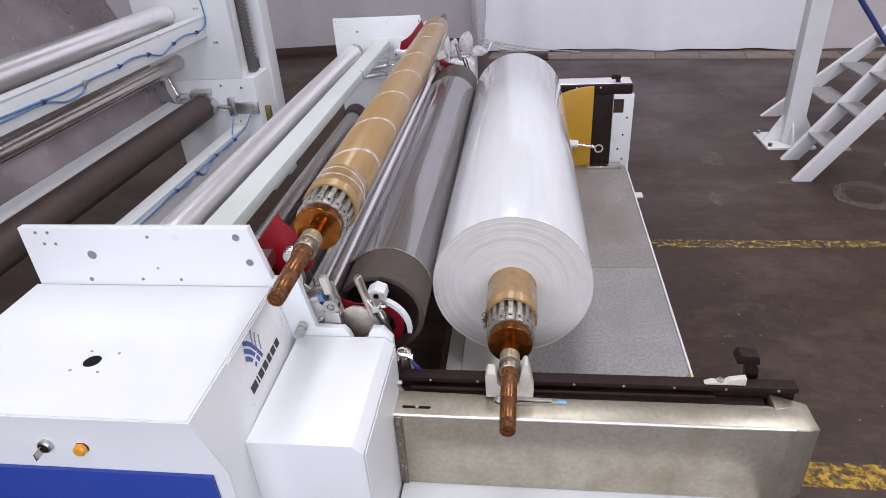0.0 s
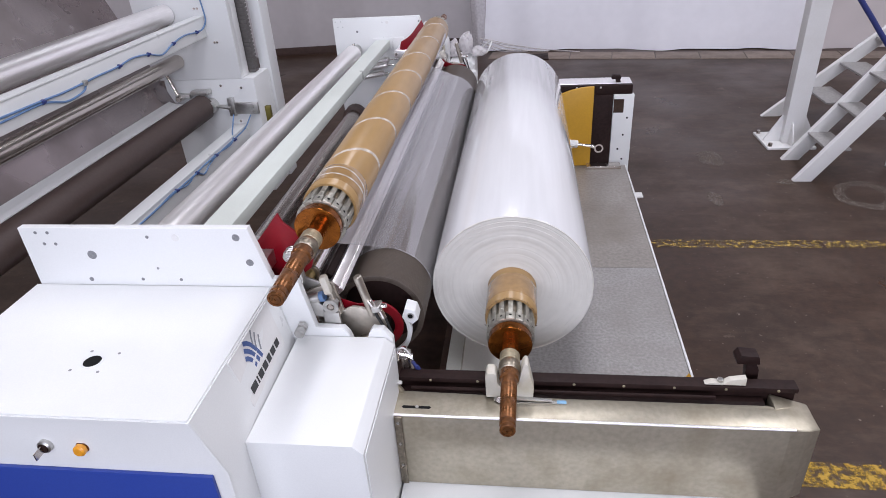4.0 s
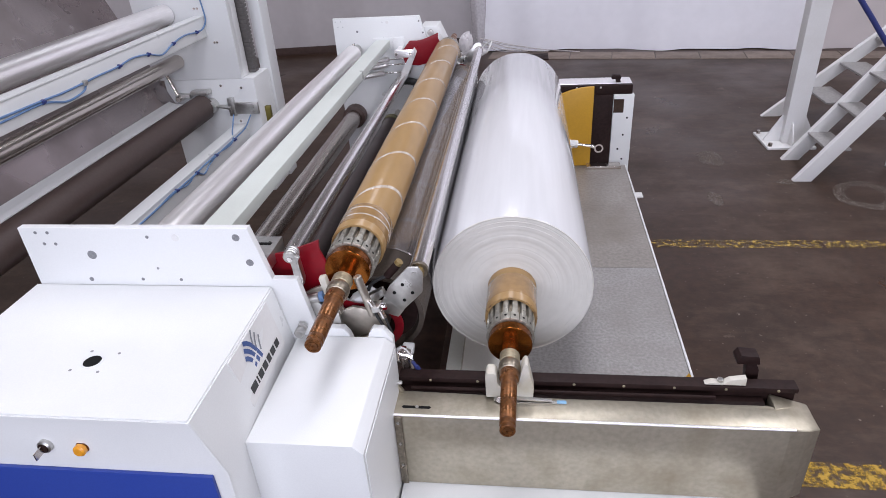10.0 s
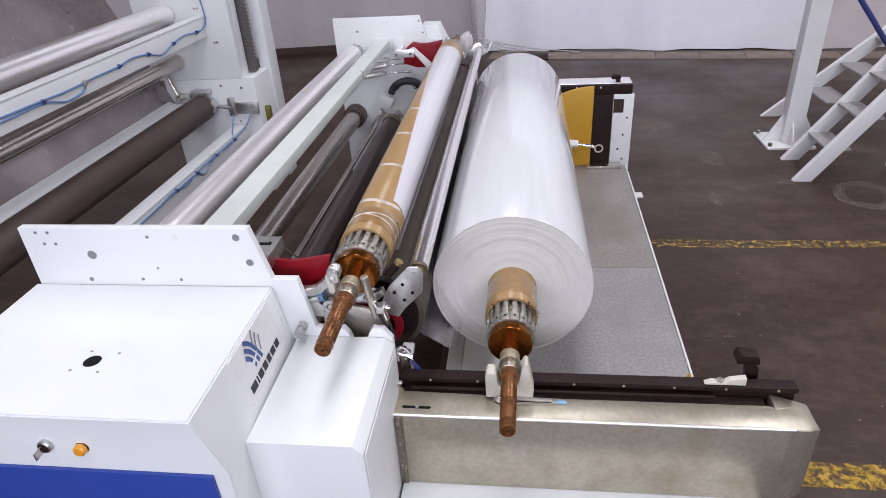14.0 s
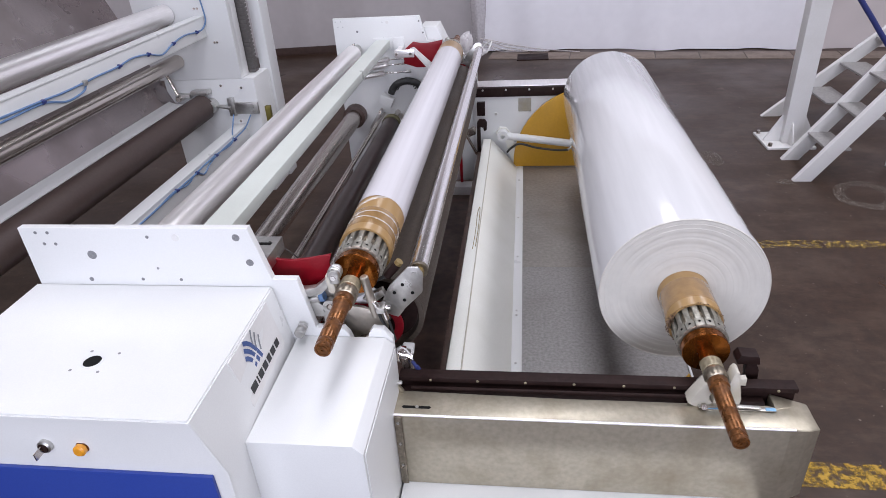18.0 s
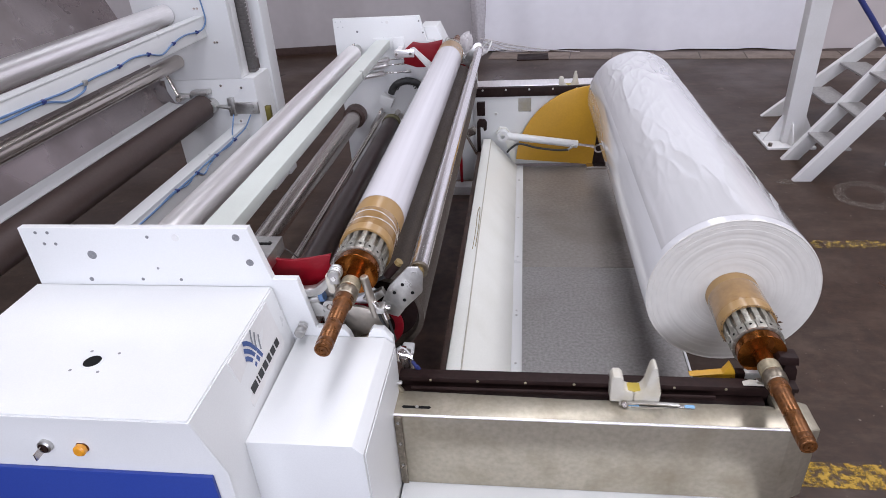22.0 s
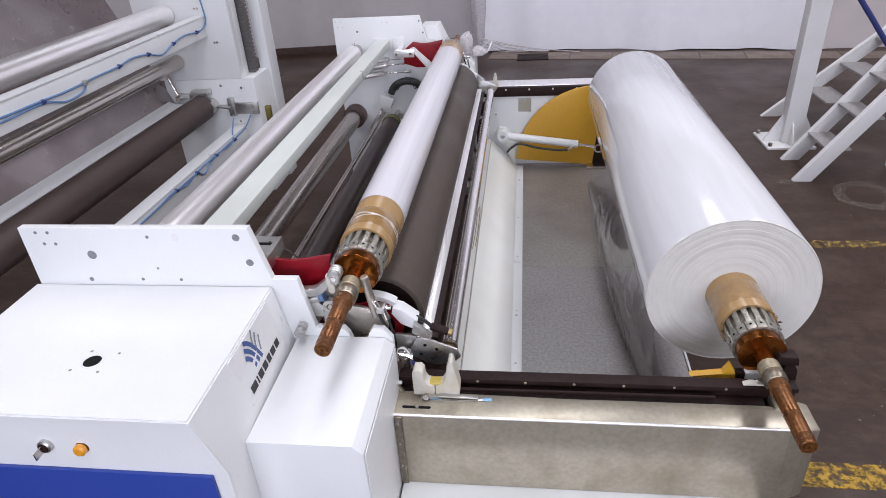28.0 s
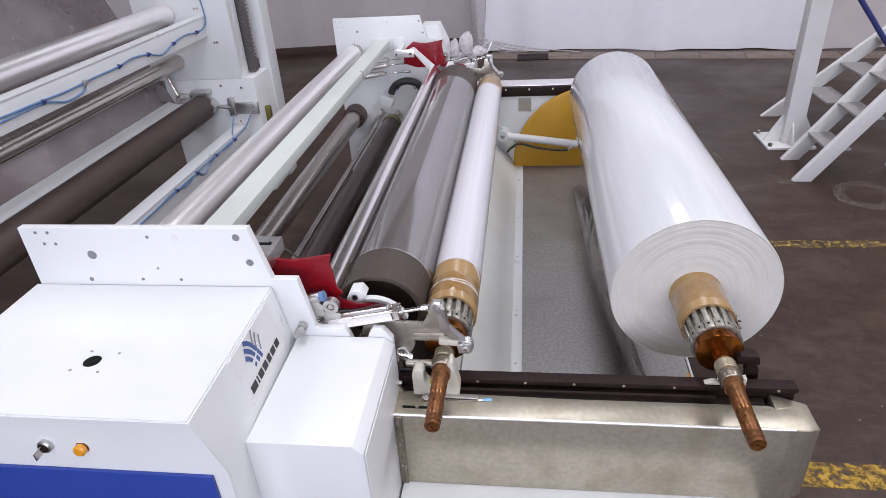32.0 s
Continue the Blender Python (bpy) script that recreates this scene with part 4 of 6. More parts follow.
part("nozzle_tip", bar(B(), (-0.053, 1.60, 0.261), (-0.052, 1.60, 0.275), 0.0125), BRASS, arm, "brass nozzle tip")
for y0, y1 in both(1.60, 1.622):
    bow = [(0.121 * math.cos(radians(a)), 0.121 * math.sin(radians(a))) for a in range(-14, -103, -8)] + [(0.107 * math.cos(radians(a)), 0.107 * math.sin(radians(a))) for a in range(-102, -13, 8)]
    part("stirrup", prism(B(), bow, y0, y1, 0.002), WHITE, stirrup, "white painted curved stirrup")
    part("stirrup_lug", prism(B(), [(0.1436, -0.005), (0.159, -0.035), (0.1436, -0.064), (0.1155, -0.064), (0.112, -0.023)], y0 - 0.012 if y0 < 3 else y0 - 0.022, y1 + 0.022 if y0 < 3 else y1 + 0.012, 0.004), WHITE, stirrup)
    yl = y0 - 0.0122 if y0 < 3 else y1 + 0.0122
    part("lug_bush", disc(B(), (0.136, yl, -0.037), (0, -1 if y0 < 3 else 1, 0), 0.011, 0.002, 24), ZINC, stirrup)
    part("lug_bore", disc(B(), (0.136, yl - (0.002 if y0 < 3 else -0.002), -0.037), (0, -1 if y0 < 3 else 1, 0), 0.0075, 0.001, 24), HOLE, stirrup)
for y0, y1 in both(1.575, 1.625):
    part("cable_box", prism(B(), [(-0.119, 0.045), (-0.118, 0.073), (-0.091, 0.130), (-0.055, 0.128), (-0.065, 0.080), (-0.095, 0.045)], y0, y1, 0.004), WHITE, stirrup, "white painted cable box")
    bow = [(q * math.cos(radians(a)), q * math.sin(radians(a))) for q, rng in ((0.142, range(158, 196, 6)), (0.126, range(194, 157, -6))) for a in rng]
    part("stirrup", prism(B(), bow, y0 + 0.01, y1 - 0.005, 0.002), WHITE, stirrup, "white painted curved stirrup")
    part("mount", prism(B(), [(-0.092, 0.120), (-0.056, 0.120), (-0.040, 0.172), (-0.058, 0.185)], y0 - 0.022 if y0 < 3 else y1, y0 if y0 < 3 else y1 + 0.022, 0.002), ZINC, stirrup)
part("hose", tube(B(), [(-0.086, 1.595, 0.127), (-0.088, 1.597, 0.155), (-0.075, 1.60, 0.185), (-0.060, 1.60, 0.207)], 0.006), BLACKHOSE, arm, "black hose")

# film led over the lay-on roller, down to the drum on both sides
tent = thing("film_tent", 0, 0, 0, "thin plastic film stretched over the lay-on roller", "plastic film")
for nm, sg in (("left_sheet", -1), ("right_sheet", 1)):
    bm = B()
    nx, nz = sg * 0.883, 0.469
    p = (KX + 0.0285 * nx, KZ + 0.0285 * nz)
    q = (0.1508 * nx, 0.1508 * nz)
    prev = None
    for i in range(13):
        s = i / 12
        x, z = p[0] + (q[0] - p[0]) * s, p[1] + (q[1] - p[1]) * s
        y0 = 1.755 + 0.12 * s
        row = [bm.verts.new((x + 0.005 * noise.noise((f * 1.5, i * .55, 3)), y0 + (4.13 - y0) * f, z + 0.003 * noise.noise((f * 1.5, i * .55, 7)))) for f in [k / 30 for k in range(31)]]
        if prev:
            for k in range(30):
                bm.faces.new((prev[k], prev[k + 1], row[k + 1], row[k]))
        prev = row
    # right side takes the paler copy, as if catching the light
    part(nm, bm, THINFILM if sg < 0 else TENTFILM, tent)
bm = B()
prev = None
for i in range(13):
    a = radians(28 + 124 * i / 12)
    row = [bm.verts.new((KX + 0.0285 * math.cos(a), 1.755 + 2.375 * k / 6, KZ + 0.0285 * math.sin(a))) for k in range(7)]
    if prev:
        for k in range(6):
            bm.faces.new((prev[k], prev[k + 1], row[k + 1], row[k]))
    prev = row
part("crown_sheet", bm, THINFILM, tent, "film bent over the roller")

# swinging gripper arms that hold the new core's journals
grip = thing("gripper_arm", 0, 0, 0, "grey steel gripper arms that swing about the drum", "machine arm")
GPLATE = [(-0.166, 0.205), (-0.12, 0.224), (-0.048, 0.240), (-0.044, 0.225), (-0.042, 0.136), (-0.013, 0.143), (0.012, 0.136), (0.055, 0.108), (0.074, 0.07), (0.055, 0.0), (0.0, -0.03), (-0.058, -0.02), (-0.091, 0.027), (-0.094, 0.168), (-0.122, 0.184), (-0.160, 0.182)]
for y0, y1 in both(1.528, 1.540):
    part("arm_plate", prism(B(), GPLATE, y0, y1, 0.003), ARMSTEEL, grip, "worn grey steel arm plate")
    part("rib", prism(B(), [(-0.062, 0.234), (-0.050, 0.236), (-0.043, 0.138), (-0.055, 0.136)], y0 - 0.022 if y0 < 3 else y1, y0 if y0 < 3 else y1 + 0.022, 0.001), ARMSTEEL, grip)
    ym = y0 - 0.018 if y0 < 3 else y1 + 0.018
    part("finger", bar(B(), (0.050, ym, 0.115), (0.043, ym, 0.258), 0.0125, 20, .003), ARMSTEEL, grip, "round steel finger")
    part("rod_clevis", box(B(), -0.190, -0.158, ym - 0.015, ym + 0.015, 0.196, 0.226, 0.004), ZINC, grip)
for yc, sg in ((1.50, 1), (MIRROR - 1.50, -1)):
    part("valve_block", box(B(), 0.062, 0.088, yc - 0.02, yc + 0.02, 0.142, 0.160, 0.003), ZINC, grip, "bright plated valve block")
    part("fitting", bar(B(), (0.066, yc - sg * 0.006, 0.159), (0.060, yc - sg * 0.006, 0.180), 0.008), CHROME, grip)
    part("fitting", bar(B(), (0.083, yc - sg * 0.006, 0.143), (0.088, yc - sg * 0.006, 0.112), 0.0075), CHROME, grip)
    part("fitting", bar(B(), (0.087, yc, 0.152), (0.103, yc, 0.150), 0.007), CHROME, grip)
    part("air_line", tube(B(), [(0.064, yc, 0.142), (0.066, yc, 0.115), (0.074, yc, 0.08), (0.080, yc, 0.04)], 0.005), BLACKHOSE, grip)
    part("air_line", tube(B(), [(0.088, yc, 0.113), (0.090, yc, 0.085), (0.094, yc, 0.03)], 0.004), BLACKHOSE, grip)
    part("nylon_stop", box(B(), -0.066, -0.044, yc - 0.010, yc + 0.014, 0.220, 0.280, 0.006), NYLON, grip, "white plastic stop")
HINGE = (-0.172, 0.228)
jaws = []
for y0, y1 in both(1.492, 1.518):
    j = part("jaw", prism(B(), [(-0.016, -0.010), (-0.002, -0.016), (0.060, -0.016), (0.080, -0.010), (0.106, 0.010), (0.128, 0.026), (0.140, 0.040), (0.134, 0.056), (0.118, 0.050), (0.098, 0.033), (0.065, 0.012), (0.045, 0.010), (-0.006, 0.012), (-0.016, 0.008)], y0, y1, 0.003), ZINC, grip, "zinc plated clamping jaw")
    yo = y0 if y0 < 3 else y1
    part("jaw_bolt", hexbolt(B(), (0.0, yo, 0.0), (0, -1 if y0 < 3 else 1, 0), 0.013, 0.01), ZINC, j)
    ya, yb = (y0 - 0.014, y1 + 0.004) if y0 < 3 else (y0 - 0.004, y1 + 0.014)
    eye = rod(B(), 0.0185, ya, yb, 0.138, 0.054, 28, 0.003)
    box(eye, 0.1235, 0.1525, ya + 0.0005, ya + 0.012, 0.028, 0.052, 0.002)
    for k in range(3):
        lathe(eye, [(0.0185, ya + 0.012 + 0.009 * k), (0.0208, ya + 0.013 + 0.009 * k), (0.0208, ya + 0.016 + 0.009 * k), (0.0185, ya + 0.017 + 0.009 * k)], 28, 0.138, 0.054)
    part("clevis", eye, ZINC, j, "rounded plated clevis")
    part("clevis_bolt", hexbolt(B(), (0.138, ya if y0 < 3 else yb, 0.050), (0, -1 if y0 < 3 else 1, 0), 0.0095, 0.007), CHROME, j)
    jaws.append(j)

# red cradle arms that lower the new core onto the drum (origin on their pivot)
cradle = thing("core_cradle", 0, 0, 0, "glossy red painted core cradle arms", "machine arm")
CR = [(0.048, 0.120), (0.10, 0.108), (0.141, 0.107), (0.20, 0.116), (0.257, 0.127), (0.247, 0.095), (0.254, 0.05), (0.257, 0.01), (0.275, -0.012), (0.20, -0.06), (0.06, -0.06), (-0.03, -0.03), (-0.03, 0.06), (0.02, 0.10)]
for y0, y1 in both(1.563, 1.574):
    part("cradle_plate", prism(B(), CR, y0, y1, 0.003), RED, cradle)
for y0, y1 in both(1.497, 1.562):
    part("pivot_stub", rod(B(), 0.022, y0, y1, 0, 0, 24), DULLSTEEL, cradle)
for y0, y1 in both(1.626, 1.636):
    g = base_solid("red_guard", prism(B(), [(-0.61, 0.990), (-0.55, 0.958)] + [(-0.472 + 0.090 * math.cos(radians(a)), 0.876 + 0.090 * math.sin(radians(a))) for a in range(120, -111, -10)] + [(-0.472 + 0.062 * math.cos(radians(a)), 0.876 + 0.062 * math.sin(radians(a))) for a in range(-110, 121, 10)] + [(-0.57, 0.945), (-0.62, 0.968)], y0, y1, 0.002), RED, "curved red painted guard at the drum's end", "guard", -0.47, (y0 + y1) / 2, 0.79, "drum guards")
for y0, y1 in both(1.560, 1.5625):
    base_solid("guard_lip", prism(B(), [(-0.575, 1.045), (-0.55, 1.022), (-0.504, 1.005), (-0.444, 1.004), (-0.41, 0.994), (-0.415, 0.982), (-0.477, 0.978), (-0.536, 0.985), (-0.59, 0.99), (-0.60, 1.03)], y0, y1, 0.001), RED, "thin red painted lip of the drum guard", "guard", -0.5, (y0 + y1) / 2, 0.978, "drum guards")
# air cylinders on the gripper arms
for yc in (1.508, MIRROR - 1.508):
    cyl_m = Matrix.Translation((-0.087, yc, -0.112)) @ Matrix.Rotation(-math.atan2(0.318, -0.087), 4, "Y")
    part("air_barrel", box(B(), 0.0, 0.20, -0.015, 0.015, -0.014, 0.014, 0.005, cyl_m), ALU, grip, "silver pneumatic cylinder")
    for u in (-0.0125, 0.0125):
        part("tie_rod", bar(B(), cyl_m @ Vector((-0.012, u, 0.0155)), cyl_m @ Vector((0.206, u, 0.0155)), 0.0028, 8), CHROME, grip)
        part("tie_nut", bar(B(), cyl_m @ Vector((-0.022, u, 0.0125)), cyl_m @ Vector((-0.015, u, 0.0125)), 0.005, 6), ZINC, grip)
    part("end_cap", box(B(), 0.2005, 0.222, -0.018, 0.018, -0.017, 0.017, 0.004, cyl_m), DULLSTEEL, grip)
    part("gland", bar(B(), cyl_m @ Vector((0.222, 0, 0)), cyl_m @ Vector((0.236, 0, 0)), 0.012), ZINC, grip)
    part("rear_cap", box(B(), -0.018, -0.0005, -0.018, 0.018, -0.017, 0.017, 0.004, cyl_m), ZINC, grip)
    for u in (0.02, 0.19):
        part("port_fitting", bar(B(), cyl_m @ Vector((u, 0, 0.0135)), cyl_m @ Vector((u, 0, 0.030)), 0.006), ZINC, grip)
    part("port_hose", tube(B(), [cyl_m @ Vector((0.02, 0, 0.030)), cyl_m @ Vector((0.04, 0, 0.036)), cyl_m @ Vector((0.10, 0, 0.030)), cyl_m @ Vector((0.17, 0, 0.036)), cyl_m @ Vector((0.19, 0, 0.030))], 0.003), BLACKHOSE, grip)
    part("air_rod", bar(B(), cyl_m @ Vector((0.236, 0, 0)), cyl_m @ Vector((0.305, 0, 0)), 0.0065), CHROME, grip, "chromed cylinder rod")
    part("rod_nut", bar(B(), cyl_m @ Vector((0.288, 0, 0)), cyl_m @ Vector((0.312, 0, 0)), 0.010, 6), ZINC, grip)

# ---- film on the new core: three curved layers that wind round it ----
sleeves = []
for k in range(3):
    sl = part("film_layer", arc_sheet(B(), 0.0868 + 0.0003 * k, 155, 330, 1.93, 4.22, 40, 88), FILMCORE, new_core, "first layers of white film")
    sleeves.append(sl)

# loose tail of clear film that drops from the finished roll: two crumpled layers with creases


def tail_sheet(seed, inset, y_end):
    bm = B()
    rows = []
    NS, NV = 170, 84
    for i in range(NS + 1):
        f = i / NS
        y = 1.915 + inset * 0.6 + (y_end - 1.915) * f
        reach = 1 - 0.75 * max(0, (f - 0.35) / 0.65) ** 1.4
        row = []
        for k in range(NV + 1):
            v = k / NV
            out = (0.065 + 0.10 * min(1, 1.7 * f)) * math.sin(min(1, v * 1.8) * math.pi / 2) - 0.05 * v - inset * 0.6 * v
            fold = 1 - 2.2 * abs(noise.noise((f * 4.6 + v * 1.6, v * 2.6 - f * 2.2, seed)))
            crease = max(0, fold) ** 6
            fold2 = 1 - 2.4 * abs(noise.noise((f * 9.0 - v * 3.2, v * 4.0 + f * 3.4, seed + 7)))
            crease2 = max(0, fold2) ** 6
            big = noise.noise((f * 3.2, v * 1.4, seed + 3))
            x = -0.272 - out + v * (0.028 * big - 0.017 * crease - 0.009 * crease2)
            yy = y + v * (0.05 * noise.noise((v * 2.2, f * 2.5, seed + 5)) + 0.012 * crease)
            row.append(bm.verts.new((x, yy, -0.06 - 0.56 * v * reach + 0.010 * crease * v)))
        rows.append(row)
    for p, q in zip(rows, rows[1:]):
        for k in range(NV):
            bm.faces.new((p[k], q[k], q[k + 1], p[k + 1]))
    return bm


tail = part("film_tail", tail_sheet(4.2, 0.0, 3.25), CLEARFILM, finished_roll, "loose crumpled tail of clear film")
part("inner_layer", tail_sheet(9.1, 0.10, 3.0), CLEARFILM, tail, "inner layer of the loose film")

# ---- fixed details of the winder's near and far sides ----
for y0, s, yl in ((1.47, 1, 0.0), (4.66, -1, 0.0)):
    yi = 1.496 if s > 0 else 4.658
    f = thing("proximity_sensor", -0.597, yi, 1.06, "blue-tipped sensor in a steel clip", "sensor", "sensors")
    part("clip", prism(B(), [(-0.64, 1.00), (-0.59, 1.00), (-0.59, 1.04), (-0.61, 1.062), (-0.64, 1.055)], min(yi, yi + s * .03), max(yi, yi + s * .03), 0.002), ZINC, f)
    part("barrel", bar(B(), (-0.640, yi + s * .015, 1.050), (-0.598, yi + s * .015, 1.062), 0.017), ZINC, f)
    part("blue_tip", bar(B(), (-0.598, yi + s * .015, 1.062), (-0.584, yi + s * .015, 1.066), 0.0165), BLUEHOSE, f, "blue plastic tip")
    c = thing("cam_follower", -0.567, yi, 1.035, "steel cam follower roller on a bolt", "bearing", "cam followers")
    part("ring", lathe(B(), [(0.012, min(yi, yi + s * .022)), (0.024, min(yi, yi + s * .022)), (0.024, max(yi, yi + s * .022)), (0.012, max(yi, yi + s * .022)), (0.012, min(yi, yi + s * .022))], 32, -0.567, 1.035), ZINC, c)
    part("bolt", rod(B(), 0.011, min(yi, yi + s * .026), max(yi, yi + s * .026), -0.567, 1.035, 20), DULLSTEEL, c)
    part("bracket", prism(B(), [(-0.595, 0.96), (-0.54, 0.96), (-0.545, 1.015), (-0.567, 1.012), (-0.59, 1.02)], min(yi, yi + s * .012), max(yi, yi + s * .012), 0.002), ZINC, c)
knob = thing("clamp_bolt", -0.648, 1.452, 0.99, "stubby steel bolt with a lock nut and round head", "bolt")
part("shank", bar(B(), (-0.648, 1.47, 0.99), (-0.648, 1.43, 0.99), 0.010), ZINC, knob)
part("lock_nut", hexbolt(B(), (-0.648, 1.458, 0.99), (0, -1, 0), 0.017, 0.011), ZINC, knob)
part("cap", bar(B(), (-0.648, 1.44, 0.99), (-0.648, 1.418, 0.99), 0.015, 24, .004), ZINC, knob, "ground steel cap")
br = thing("slotted_bracket", -0.78, 1.5, 1.16, "slotted aluminium bracket with a wire", "bracket")
part("angle", box(box(B(), -0.83, -0.735, 1.496, 1.64, 1.190, 1.196, 0.001), -0.741, -0.735, 1.496, 1.64, 1.150, 1.1895, 0.001), ZINC, br)
part("slot", box(B(), -0.80, -0.752, 1.585, 1.60, 1.1955, 1.1972, 0.0), HOLE, br)
part("wire", tube(B(), [(-0.762, 1.60, 1.199), (-0.745, 1.63, 1.17), (-0.72, 1.68, 1.10), (-0.70, 1.72, 1.02), (-0.695, 1.74, 0.9)], 0.0025), CHAINGREY, br)

for x, z, r in ((-1.06, 0.62, 0.010), (-1.09, 0.60, 0.008)):
    roller("tie_rod", x, z, r, 1.495, 4.659, DULLSTEEL, "thin steel tie rod between the side frames", shaft=r * 0.8)
for x, z, r0, r1, ya, yb, m in ((-1.283, 0.613, 0.062, 0.085, 4.57, 4.659, mat("dark_brown_bearing", (0.07, 0.04, 0.032), 0.5, grain=0.2)), (-0.954, 0.625, 0.05, 0.069, 4.351, 4.40, mat("olive_bearing_paint", (0.10, 0.09, 0.04), 0.5, grain=0.2))):
    base_solid("bearing_housing", lathe(B(), [(r0, ya), (r1, ya + .005), (r1, yb), (r0, yb), (r0, ya)], 40, x, z), m, "dark bearing housing ring on the far frame", "bearing", x, 4.62, z, "bearing housings")
for zz, l in ((1.018, 0.21), (0.98, 0.2), (0.92, 0.17)):
    c = thing("small_air_cylinder", -1.07, 4.6, zz, "slim steel pneumatic cylinder", "pneumatic cylinder", "slim cylinders")
    part("barrel", bar(B(), (-1.19, 4.62, zz - 0.012), (-1.19 + l, 4.62, zz + 0.012), 0.020, 20), ALU, c)
    part("rod", bar(B(), (-1.19 + l, 4.62, zz + 0.012), (-1.02 + l, 4.62, zz + 0.02), 0.006), CHROME, c)
    part("rod_eye", bar(B(), (-1.03 + l, 4.62, zz + 0.02), (-0.995 + l, 4.62, zz + 0.021), 0.011), ZINC, c)
fb = thing("frame_bracket", -0.88, 4.62, 1.04, "white and grey steel bracket with a slanting link", "bracket")
part("angle_plate", box(B(), -0.905, -0.765, 4.47, 4.478, 1.075, 1.128, 0.002), ALU, fb)
part("arm_bar", box(B(), -0.90, -0.86, 4.479, 4.644, 1.08, 1.12, 0.003), ALU, fb)
for x in (-0.89, -0.79):
    part("bolt", hexbolt(B(), (x, 4.47, 1.10), (0, -1, 0), 0.010, 0.007), DULLSTEEL, fb)
part("back_plate", box(B(), -0.94, -0.86, 4.645, 4.6595, 1.02, 1.18, 0.002), WHITE, fb)

# swinging guide roller beside the drum (origin on its pivot)
swing = thing("swing_roller", 0, 0, 0, "thin chromed roller on white swinging links", "roller", "winder rollers")
part("barrel", rod(B(), 0.036, 1.64, 4.50, 0.145, -0.138, 40), CHROME, swing)
for y0, y1 in both(1.59, 1.60):
    part("link", prism(B(), [(-0.022, 0.02), (0.012, 0.028), (0.165, -0.118), (0.168, -0.15), (0.14, -0.165), (0.118, -0.15)], y0, y1, 0.003), GREYWHITE, swing, "white flat link")
    part("stub", rod(B(), 0.013, min(y0, 1.601) if y0 < 3 else 4.501, 1.639 if y0 < 3 else y1, 0.145, -0.138, 20), DULLSTEEL, swing)

du = thing("elbow_duct", -0.86, 4.62, 0.80, "black corrugated elbow duct beside a white box", "duct")
part("elbow", tube(B(), [(-0.982, 4.60, 0.785), (-0.962, 4.60, 0.825), (-0.925, 4.60, 0.858), (-0.86, 4.60, 0.876), (-0.79, 4.60, 0.862), (-0.758, 4.61, 0.825), (-0.745, 4.63, 0.77)], 0.026, 14), BLACKHOSE, du)
part("junction_box", box(B(), -0.05, 0.05, -0.04, 0.04, -0.035, 0.035, 0.004, Matrix.Translation((-1.02, 4.60, 0.735)) @ pose(0, 0, 0, 0, 28, 0)), WHITE, du, "white plastic junction box")
part("duct_ring", lathe(B(), [(0.026, -0.01), (0.031, -0.01), (0.031, 0.01), (0.026, 0.01)], 20, 0, 0, Matrix.Translation((-0.972, 4.60, 0.806)) @ pose(0, 0, 0, 0, 0, 0) @ Matrix.Rotation(radians(62), 4, "Y") @ Matrix.Rotation(radians(90), 4, "Z")), BLACKHOSE, du)
for k in range(9):
    a = radians(150 - 15 * k)
    part("corrugation", lathe(B(), [(0.024, -0.003), (0.0285, -0.002), (0.0285, 0.002), (0.024, 0.003)], 18, 0, 0, Matrix.Translation((-0.862 + 0.096 * math.cos(a), 4.60, 0.786 + 0.090 * math.sin(a))) @ Matrix.Rotation(math.pi / 2 - a, 4, "Y") @ Matrix.Rotation(radians(90), 4, "Z")), BLACKHOSE, du)
lk = thing("tension_link", -1.12, 4.6, 0.60, "small zinc plated link beside the guide roller", "lever")
part("link", prism(B(), [(-1.17, 0.53), (-1.15, 0.52), (-1.07, 0.64), (-1.065, 0.665), (-1.085, 0.66)], 4.58, 4.59, 0.002), ZINC, lk)
part("pin", bar(B(), (-1.078, 4.57, 0.652), (-1.078, 4.655, 0.652), 0.010), DULLSTEEL, lk)
eb = thing("end_box", -0.66, 4.8, 0, "white painted box beside the far side frame", "housing")
part("body", prism(B(), [(-0.74, 0.0), (-0.74, 1.235), (-0.62, 1.235), (-0.56, 1.10), (-0.56, 0.0)], 4.70, 4.92, 0.004), WHITE, eb)
part("ledge", prism(B(), [(-0.555, 0.0), (-0.555, 0.95), (-0.40, 0.95), (-0.37, 0.92), (-0.37, 0.0)], 4.83, 5.15, 0.004), WHITE, eb)

vl = thing("air_valve", -0.36, 1.535, 0.67, "grey steel air cylinder with chromed fittings and blue push fittings", "valve")
part("barrel", bar(B(), (-0.352, 1.535, 0.67), (-0.366, 1.535, 0.828), 0.019, 24, .002), DULLSTEEL, vl)
part("head", bar(B(), (-0.366, 1.535, 0.8285), (-0.367, 1.535, 0.844), 0.021, 6, .002), ZINC, vl)
part("cap_nut", bar(B(), (-0.367, 1.535, 0.8445), (-0.368, 1.535, 0.858), 0.011, 6), CHROME, vl)
part("cross_fitting", bar(B(), (-0.392, 1.517, 0.848), (-0.338, 1.517, 0.838), 0.0065), CHROME, vl)
part("cross_nut", bar(B(), (-0.350, 1.517, 0.8402), (-0.338, 1.517, 0.838), 0.009, 6), CHROME, vl)
part("stub_fitting", bar(B(), (-0.385, 1.515, 0.825), (-0.385, 1.515, 0.855), 0.007), CHROME, vl)
